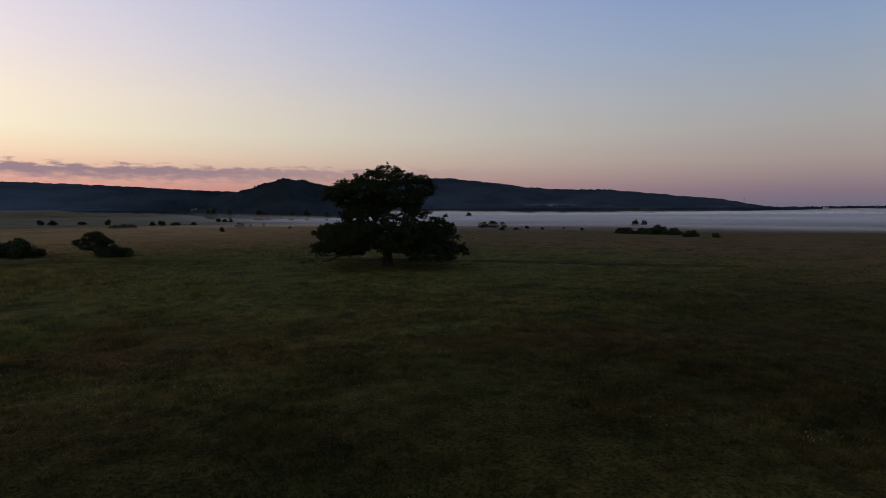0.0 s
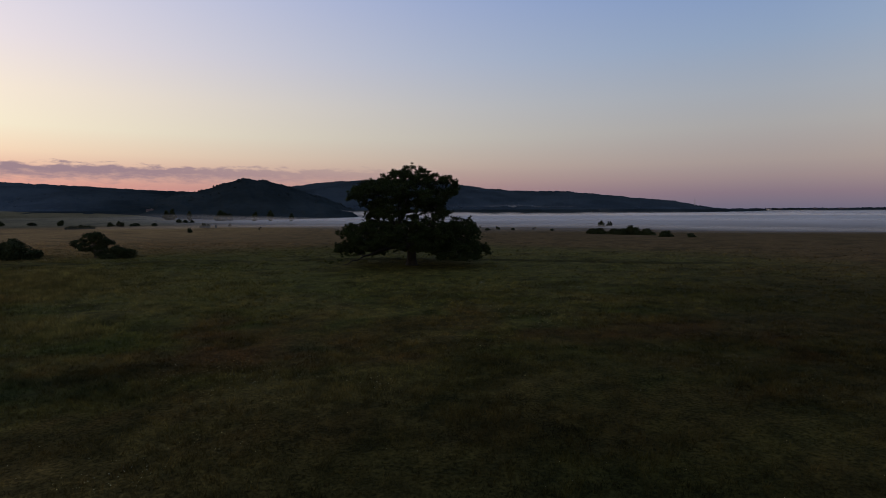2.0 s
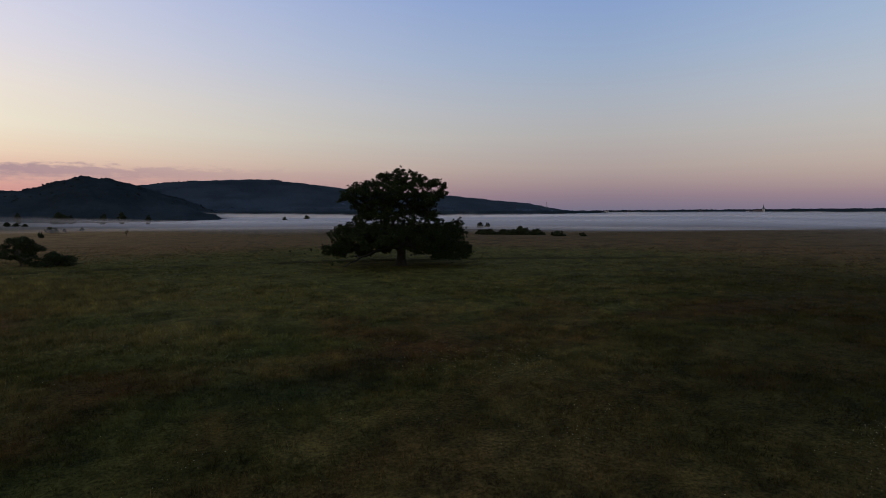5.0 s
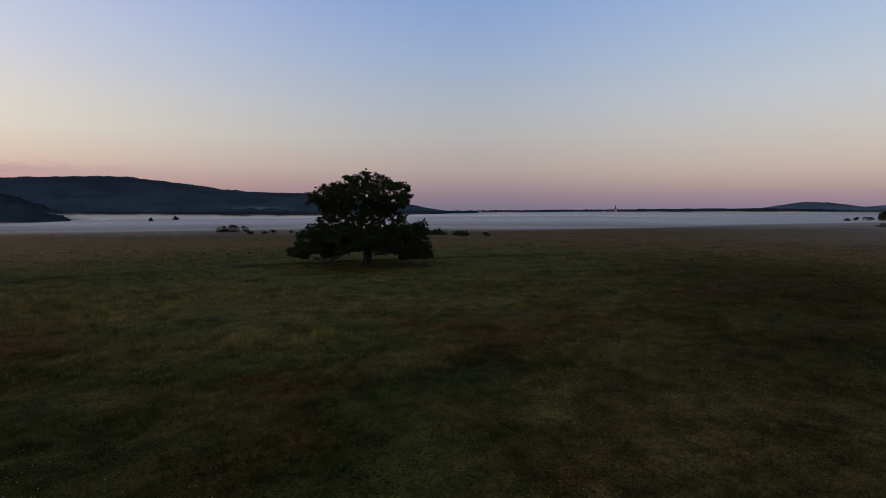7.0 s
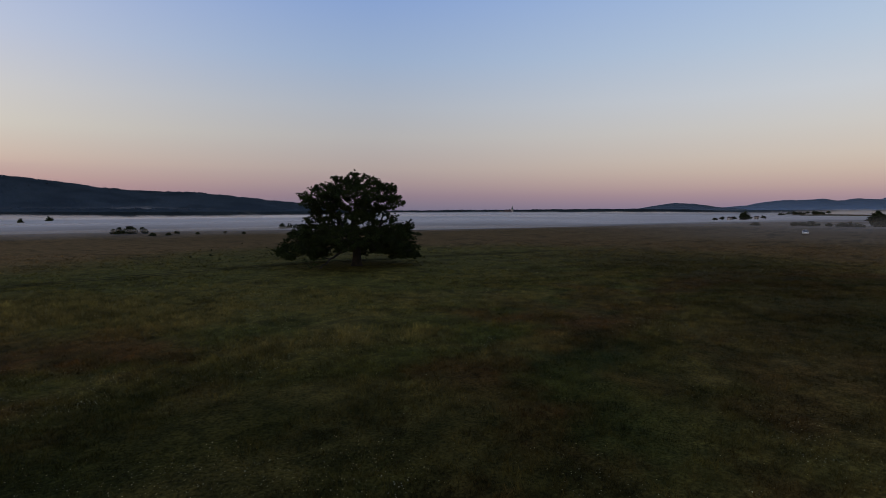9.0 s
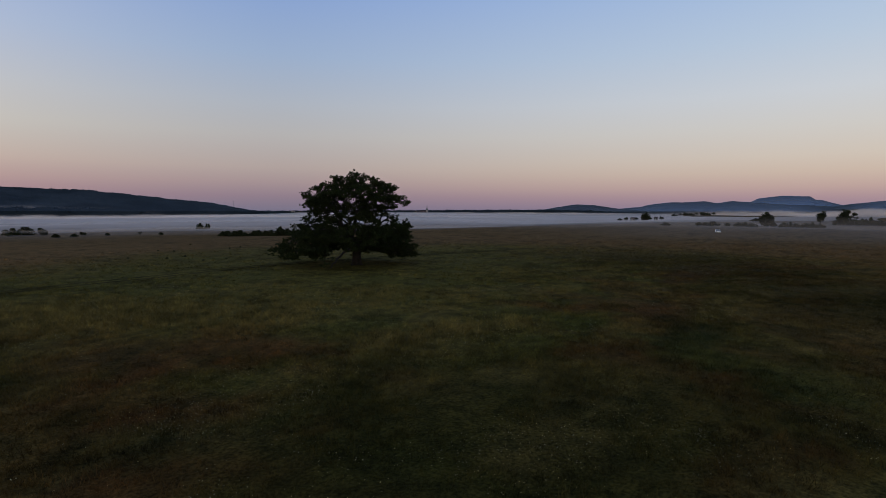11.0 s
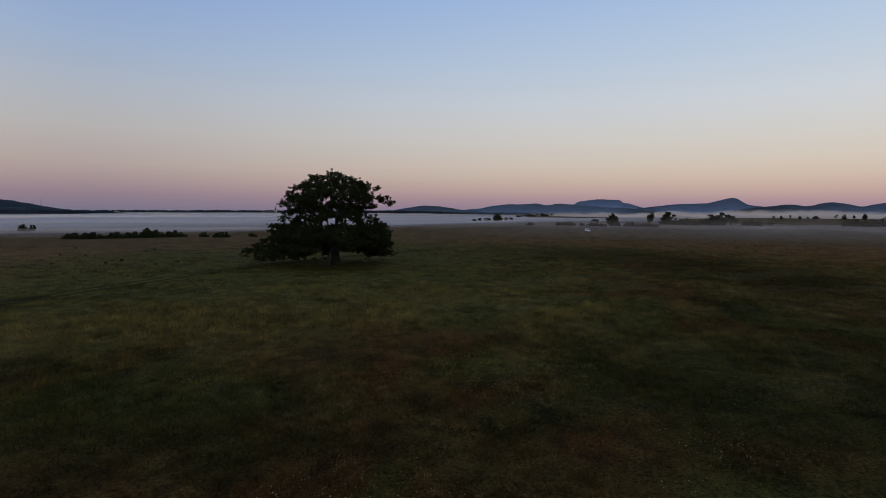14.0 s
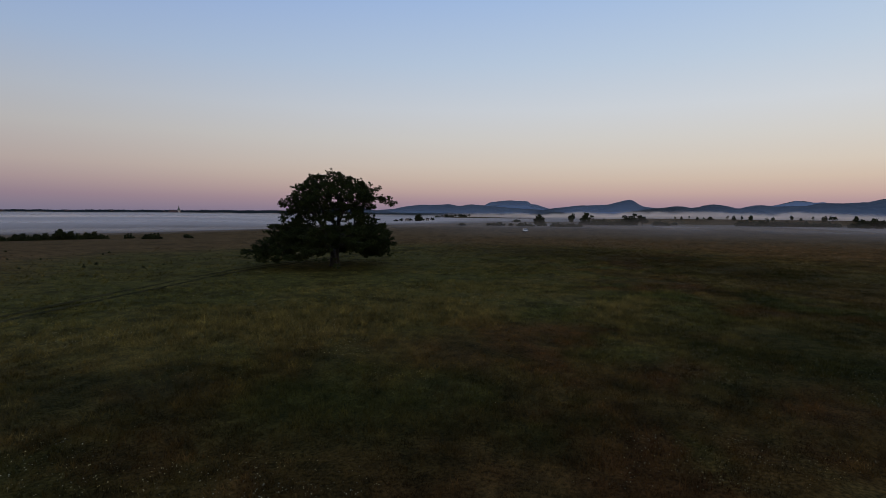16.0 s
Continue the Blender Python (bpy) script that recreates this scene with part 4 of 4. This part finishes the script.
def plant(kind, x, y, wide, tall, label, group, turn=None, sink=0.05):
    proto = KINDS[kind]
    w0, h0 = SIZE[proto.name]
    k = wide / w0
    turn = random.uniform(0, 360) if turn is None else turn
    size = Vector((k, k if kind != "hedge" else max(k, 0.9), tall / h0))
    where_to = (x, y, float(lie(x, y)) - sink), Euler((0, 0, radians(turn)))
    if kind in USED:
        ob = copy_thing(proto, Matrix.LocRotScale(*where_to, [a / b for a, b in zip(size, proto.scale)]))
    else:
        USED.add(kind)
        ob = proto
        ob.matrix_basis = Matrix.LocRotScale(*where_to, size)
    return tagged(ob, label, "", group)


# bushes beside the track
for kind, x, y, wide, tall, turn in (("mound", -69.8, 88.5, 7.6, 3.5, 0), ("thorn", -59.6, 92.5, 5.9, 4.5, 0), ("mound", -54.9, 90.4, 5.0, 2.5, 180)):
    plant(kind, x, y, wide, tall, "dark rounded hawthorn bush on the meadow", "bushes beside the track", turn, sink=0.4)

# thickets on the edge of the basin
THICKETS = [("hedge", 88.5, 268, 15, 3.0, 88), ("hedge", 88.0, 256, 15, 3.2, 93), ("hedge", 90.0, 244, 13, 3.0, 86), ("hedge", 89.5, 233, 13, 3.0, 95), ("hedge", 91.0, 223, 13, 3.4, 85),
            ("round", 90.0, 227, 6, 4.4, 30), ("hedge", 91.5, 213, 12, 3.0, 90), ("spread", 91.7, 198, 4.2, 2.3, 0), ("hedge", 82, 181, 8.5, 2.1, 70), ("spread", 81.5, 178, 5.2, 2.3, 15), ("spread", 85.3, 168.5, 5.0, 1.6, 60)]
for kind, x, y, wide, tall, turn in THICKETS:
    plant(kind, x, y, wide, tall + 0.4, "low dense dark thicket on open grass", "thickets on the basin edge", turn, sink=0.75)

# knee-high tussocks beyond the track
TUSSOCKS = [(-11.1, 130), (-17.4, 107), (-21.5, 105), (-15.4, 97.7), (-11.1, 123.5), (8.5, 154), (-19.4, 97.6), (5.2, 126), (1.1, 123.5), (-24.5, 112)]
for k, (x, y) in enumerate(TUSSOCKS):
    plant("round", x, y, 0.36 + 0.16 * ((k * 7) % 4) / 3, 0.26 + 0.07 * ((k * 5) % 3), "small dark tussock standing out of the grass", "tussocks beyond the track", sink=-0.15)

# scattered trees and scrub towards the mist
SCATTER = [("spread", 28, 378, 8, 4.4), ("round", 35, 379, 9, 5.0), ("spread", 42, 377, 7, 4.2), ("round", 134, 377, 6, 5.4), ("spread", 141, 380, 6, 4.8),
           ("spread", -120, 294, 3.6, 2.6), ("open", -90.5, 320, 2.3, 3.0), ("tree", -125.7, 380, 2.6, 2.9), ("round", -134, 377, 2.4, 2.0),
           ("round", 46.7, 345, 3.6, 1.8), ("spread", 56, 360, 4.2, 2.1), ("round", 64, 348, 3.2, 1.7), ("open", 73.4, 330, 2.4, 2.5)]
SCRUB = [("round", 84.8, 330, 3.2, 1.8), ("round", 37.4, 342, 3.8, 2.1), ("hedge", -204, 346, 15, 2.6), ("spread", -301, 405, 6.8, 3.8), ("round", -291, 404, 6, 3.7),
         ("spread", -254, 411, 6, 4.2), ("round", -209.6, 391, 4.2, 3.3), ("spread", -203, 391, 5.8, 4.0), ("round", -277, 416, 8, 2.4), ("hedge", -198, 402, 14, 2.2),
         ("hedge", -186, 404, 12, 2.3), ("round", -237, 548, 6, 9.5), ("round", -233, 552, 6.5, 11), ("round", -214, 545, 6, 9.5), ("mound", -189, 560, 15, 10.5), ("round", -182, 566, 7, 8)]
SCRUB_2 = [("round", -199, 481, 5, 3.6), ("round", -193.5, 481, 4.6, 2.9), ("round", -188, 481, 3.6, 2.6), ("spread", -153, 549, 8, 9.5), ("round", -141, 562, 9, 11),
           ("round", 31, 652, 9, 8.6), ("round", 3.6, 598, 6.5, 7.6), ("round", -118, 552, 6, 8.6), ("spread", -137.7, 367, 6.3, 3.3)]
for kind, x, y, wide, tall in SCATTER + SCRUB + SCRUB_2:
    plant(kind, x, y, wide, tall, "small dark tree standing alone at the mist's edge" if kind in ("tree", "open") else "low scrub bush at the mist's edge", "scattered scrub on the plain")

# trees and hedges to the east
EAST = [("round", 270, 52.0, 9.2, 7.6, 0), ("spread", 268, 49.0, 6, 3.4, 0), ("hedge", 256, 60, 11, 2.6, 80), ("hedge", 255, 40, 10, 3.0, 80), ("hedge", 257, 31, 10, 2.8, 95), ("tree", 321, 30, 7.4, 8.4, 0),
        ("tree", 338, 19.5, 8, 9.2, 40), ("open", 342, 16, 7, 9.0, 80), ("hedge", 324, 18, 13, 5.0, 85), ("hedge", 326, 7, 13, 4.6, 95), ("hedge", 330, -6, 13, 4.4, 88),
        ("open", 333, -9, 9, 7.5, 0), ("spread", 334, -14, 11, 7.0, 10), ("open", 334, -17, 9, 9.0, 40), ("tree", 336, -21, 8, 7.6, 90), ("hedge", 338, -34, 12, 4.2, 85)]
EAST_2 = [("hedge", 356, -98, 16, 4.8, 70), ("hedge", 356, -112, 16, 5.2, 65), ("hedge", 359, -126, 15, 4.8, 75), ("hedge", 362, -140, 16, 4.4, 70), ("hedge", 364, -156, 14, 4.2, 70),
          ("round", 336, -164, 10, 6.2, 0), ("spread", 333, -171, 12, 7.0, 50), ("round", 331, -180, 12, 7.4, 70), ("hedge", 333, -160, 12, 4.0, 60), ("round", 379, -52, 6.8, 2.4, 0)]
for kind, x, y, wide, tall, turn in EAST + EAST_2:
    plant(kind, x, y, wide, tall, "dark tree rising from a misty hedgerow" if kind in ("tree", "open") else "dense dark hedgerow bushes standing in thin mist", "hedgerow in the mist", turn)
MISTY = [("round", 256.1, 99.8, 5.0, 2.0), ("round", 259.7, 83.2, 4.6, 2.2), ("spread", 260.8, 77.2, 8.6, 2.6), ("round", 262.0, 69.3, 4.0, 1.9), ("round", 425, 76, 9, 2.6)]
for kind, x, y, wide, tall in MISTY:
    plant(kind, x, y, wide, tall, "low pale bush half lost in mist", "bushes in the mist")
ROW = [(-70, 2.4, 3.0), (-76, 3.0, 3.2), (-83, 3.2, 3.6), (-89, 3.0, 3.1), (-95, 2.6, 2.6), (-101, 5.5, 3.2), (-114, 4, 4.2), (-120, 4, 4.4), (-127, 3, 4.2), (-133, 4.8, 5.0),
       (-146, 3, 2.8), (-152, 3.6, 3.6), (-165, 4.8, 4.8), (-173, 3, 3.0), (-183, 4.0, 4.2), (-190, 6, 4.8), (-197, 8, 5.0), (-215, 4.6, 5)]
for k, (y, wide, tall) in enumerate(ROW):
    plant(("tree", "round", "open", "spread")[k % 4], 463 - 0.12 * (-70 - y) + (k % 3) * 2.0, y, wide * 0.95, tall * 1.05, "small tree in a loose row along a pale field", "row of trees along the field")


# ---------------------------------------------------------------- white car on the meadow
def car():
    ob = tagged(new("car"), "small white car parked on the grass in thin mist", "car")
    width = 1.68
    bm = bmesh.new()
    side = [(-1.95, 0.30), (-1.93, 0.70), (-1.85, 0.86), (-1.0, 0.95), (1.45, 0.98), (1.90, 0.86), (1.95, 0.55), (1.92, 0.30)]
    a = [bm.verts.new((x, -width / 2, z)) for x, z in side]
    b = [bm.verts.new((x, width / 2, z)) for x, z in side]
    bm.faces.new(a)
    bm.faces.new(b[::-1])
    for i in range(len(side)):
        j = (i + 1) % len(side)
        bm.faces.new((a[j], a[i], b[i], b[j]))
    bmesh.ops.bevel(bm, geom=bm.edges[:], offset=0.06, segments=2, affect="EDGES")
    body = part("body", bm_mesh("body", bm, CAR_PAINT, True), ob)
    bm = bmesh.new()
    cab = [(-1.0, 0.93), (-0.35, 1.42), (0.9, 1.46), (1.5, 1.25), (1.62, 0.95)]
    a = [bm.verts.new((x, -(0.80 if z < 1 else 0.66), z)) for x, z in cab]
    b = [bm.verts.new((x, (0.80 if z < 1 else 0.66), z)) for x, z in cab]
    bm.faces.new(a)
    bm.faces.new(b[::-1])
    for i in range(len(cab)):
        j = (i + 1) % len(cab)
        bm.faces.new((a[j], a[i], b[i], b[j]))
    part("cabin_glass", bm_mesh("cabin_glass", bm, GLASS), ob, "dark glass cabin windows")
    bm = bmesh.new()
    box(bm, 0.28, 0, 1.465, 1.3, 1.34, 0.05, 0.02)
    part("roof", bm_mesh("roof", bm, CAR_PAINT, True), ob)
    for s in (-1, 1):
        for px, pw in ((0.30, 0.09), (1.28, 0.20)):
            bm = bmesh.new()
            box(bm, px, s * 0.735, 1.19, pw, 0.05, 0.50, 0.01)
            part("pillar", bm_mesh("pillar", bm, CAR_PAINT), ob)
    for x in (-1.2, 1.22):
        for s in (-1, 1):
            bm = bmesh.new()
            bmesh.ops.create_cone(bm, cap_ends=True, segments=20, radius1=0.30, radius2=0.30, depth=0.19, matrix=pose(x, s * 0.75, 0.30, 90))
            bmesh.ops.bevel(bm, geom=[e for e in bm.edges if e.calc_length() > 0 and len(e.link_faces) == 2 and e.calc_face_angle() > 1], offset=0.03, segments=2, affect="EDGES")
            wheel = part("wheel", bm_mesh("wheel", bm, RUBBER, True), ob, "black tyre")
            bm = bmesh.new()
            bmesh.ops.create_cone(bm, cap_ends=True, segments=16, radius1=0.18, radius2=0.15, depth=0.05, matrix=pose(x, s * 0.85, 0.30, 90 * s))
            part("rim", bm_mesh("rim", bm, STEEL, True), wheel, "grey steel rim")
    for s in (-1, 1):
        bm = bmesh.new()
        box(bm, 1.93, s * 0.68, 0.76, 0.06, 0.20, 0.16, 0.015)
        part("tail_lamp", bm_mesh("tail_lamp", bm, LAMP_RED), ob, "red tail lamp")
        bm = bmesh.new()
        box(bm, -1.92, s * 0.62, 0.68, 0.06, 0.28, 0.14, 0.015)
        part("headlight", bm_mesh("headlight", bm, GLASS), ob, "clear headlight")
    ob.matrix_basis = pose(155.8, 55.0, float(lie(155.8, 55)), 0, 0, 14)
    return ob


car()


# ---------------------------------------------------------------- village and farm
def house(x, y, z, wide, deep, wall, roof, turn, label, group, windows=2):
    ob = tagged(new("house"), label, "house", group)
    bm = bmesh.new()
    box(bm, 0, 0, wall / 2 - 0.5, wide, deep, wall + 1.0, 0.03)
    part("wall", bm_mesh("wall", bm, PLASTER), ob, "pale plastered wall")
    bm = bmesh.new()
    w, d = wide / 2 + 0.4, deep / 2 + 0.4
    e = [bm.verts.new(p) for p in ((-w, -d, wall - 0.1), (w, -d, wall - 0.1), (w, d, wall - 0.1), (-w, d, wall - 0.1), (-w, 0, wall + roof), (w, 0, wall + roof))]
    for f in ((0, 1, 5, 4), (2, 3, 4, 5), (0, 4, 3), (1, 2, 5), (3, 2, 1, 0)):
        bm.faces.new([e[i] for i in f])
    r = part("roof", bm_mesh("roof", bm, TILE), ob, "red-brown clay tile roof")
    bm = bmesh.new()
    box(bm, wide * 0.2, 0.5, wall + roof, 0.6, 0.6, 1.4, 0.03)
    part("chimney", bm_mesh("chimney", bm, PLASTER), r)
    for s in (-1, 1):
        for k in range(windows):
            bm = bmesh.new()
            box(bm, wide * (-0.3 + 0.6 * k / max(windows - 1, 1)), s * deep / 2, wall * 0.55, 1.1, 0.08, 1.3, 0.02)
            part("window", bm_mesh("window", bm, GLASS), ob)
    ob.matrix_basis = pose(x, y, z, 0, 0, turn)
    return ob


def at(bearing_, r, centre=(0.0, 0.0)):
    return centre[0] + r * math.sin(radians(bearing_)), centre[1] + r * math.cos(radians(bearing_))


def church():
    ob = tagged(new("church"), "village church with pale walls and a dark pointed spire", "church")
    bm = bmesh.new()
    box(bm, 0, 0, 3.5, 20, 9, 9, 0.05)
    part("nave", bm_mesh("nave", bm, PLASTER), ob)
    bm = bmesh.new()
    e = [bm.verts.new(p) for p in ((-10.3, -5, 8), (10.3, -5, 8), (10.3, 5, 8), (-10.3, 5, 8), (-10.3, 0, 13), (8, 0, 13))]
    for f in ((0, 1, 5, 4), (2, 3, 4, 5), (0, 4, 3), (1, 2, 5), (3, 2, 1, 0)):
        bm.faces.new([e[i] for i in f])
    part("roof", bm_mesh("roof", bm, TILE), ob, "red clay tile roof")
    bm = bmesh.new()
    box(bm, -12, 0, 7, 5.2, 5.2, 16, 0.1)
    tower = part("tower", bm_mesh("tower", bm, PLASTER), ob, "pale square bell tower")
    bm = bmesh.new()
    bmesh.ops.create_cone(bm, cap_ends=True, segments=8, radius1=3.2, radius2=1.3, depth=3.0, matrix=Matrix.Translation((-12, 0, 16.5)))
    bmesh.ops.create_cone(bm, cap_ends=True, segments=8, radius1=1.6, radius2=0.08, depth=7.5, matrix=Matrix.Translation((-12, 0, 21.6)))
    part("spire", bm_mesh("spire", bm, COPPER), tower, "dark metal spire")
    for s in (-1, 1):
        bm = bmesh.new()
        box(bm, -12, s * 2.6, 12.2, 1.2, 0.1, 2.2, 0.02)
        part("belfry_opening", bm_mesh("belfry_opening", bm, GLASS), tower)
    ob.matrix_basis = pose(1038.6, 915.0, -5.5, 0, 0, 140)
    return ob


church()
for bearing_, r, wide, wall in ((47.9, 1400, 9, 6), (48.3, 1385, 14, 3.5), (48.7, 1392, 10, 3), (35.2, 1500, 12, 4.5), (36.1, 1525, 11, 4), (38.7, 1530, 10, 4),
                                 (40.5, 1528, 13, 4), (41.0, 1535, 11, 4.5), (43.9, 1530, 10, 4)):
    x, y = at(bearing_, r)
    house(x, y, -4.0 if r > 1450 else -5.5, wide * 0.8, 7, wall + 3.5, 2.6, random.uniform(0, 180), "pale village house with a tiled roof above the mist", "village houses")
for k in range(34):
    b = 31.5 + 34 * ((k * 0.618) % 1.0)
    x, y = at(b, 1500 + random.uniform(-12, 12))
    plant(("tree", "round", "open")[k % 3], x, y, random.uniform(6, 12), random.uniform(9.5, 12.5), "dark village tree on the low rise", "trees round the village", sink=0.0)
for x, y, wide, deep, wall, roof, turn, label in ((616, 218, 9, 6, 2.8, 2.6, 100, "farmhouse with a steep dark roof standing in mist"), (613, 232, 5, 4, 2.8, 1.4, 80, "low pale farm shed standing in mist"),
                                                  (618, 206, 4, 4, 2.8, 1.3, 95, "low pale farm shed standing in mist")):
    house(x, y, float(lie(x, y)), wide, deep, wall, roof, turn, label, "farm buildings")
for kind, x, y, wide, tall in (("round", 611, 216, 13, 9.6), ("tree", 611, 240, 8, 4.5), ("tree", 613, 228, 6, 4.4), ("round", 606, 246, 8, 3.2), ("tree", 620, 200, 6, 4.6)):
    plant(kind, x, y, wide, tall, "dark tree beside the misty farm", "farm trees")
for k in range(8):
    plant(("hedge", "tree", "spread")[k % 3], 851 + 3 * (k % 2), 242 - 8 * k, (10, 7, 9)[k % 3], 4.2 + 0.6 * (k % 3), "tree belt on a mist-covered rise", "tree belt on the rise", 75)
x, y = at(-24.6, 700)
house(x, y, 3.0, 7, 5, 3.0, 2, 20, "pale house at the foot of the hill", "houses under the hill")
x, y = at(-23.6, 705)
house(x, y, 3.0, 6, 5, 2.6, 1.8, 70, "pale house at the foot of the hill", "houses under the hill")


def mast():
    ob = tagged(new("lattice_mast"), "thin steel mast on the end of the ridge", "mast")
    bm = bmesh.new()
    for sx, sy in ((-1, -1), (1, -1), (0, 1)):
        bmesh.ops.create_cone(bm, cap_ends=True, segments=6, radius1=0.22, radius2=0.16, depth=26, matrix=Matrix.Translation((sx * 0.7, sy * 0.6, 11)))
    for k in range(12):
        box(bm, 0, -0.6, k * 2.0, 1.5, 0.12, 0.12)
        box(bm, 0.35, 0, k * 2.0 + 1, 0.12, 1.2, 0.12)
    part("lattice", bm_mesh("lattice", bm, STEEL), ob)
    x, y = at(29.0, 1270)
    ob.matrix_basis = pose(x, y, 3.0)
    return ob


mast()
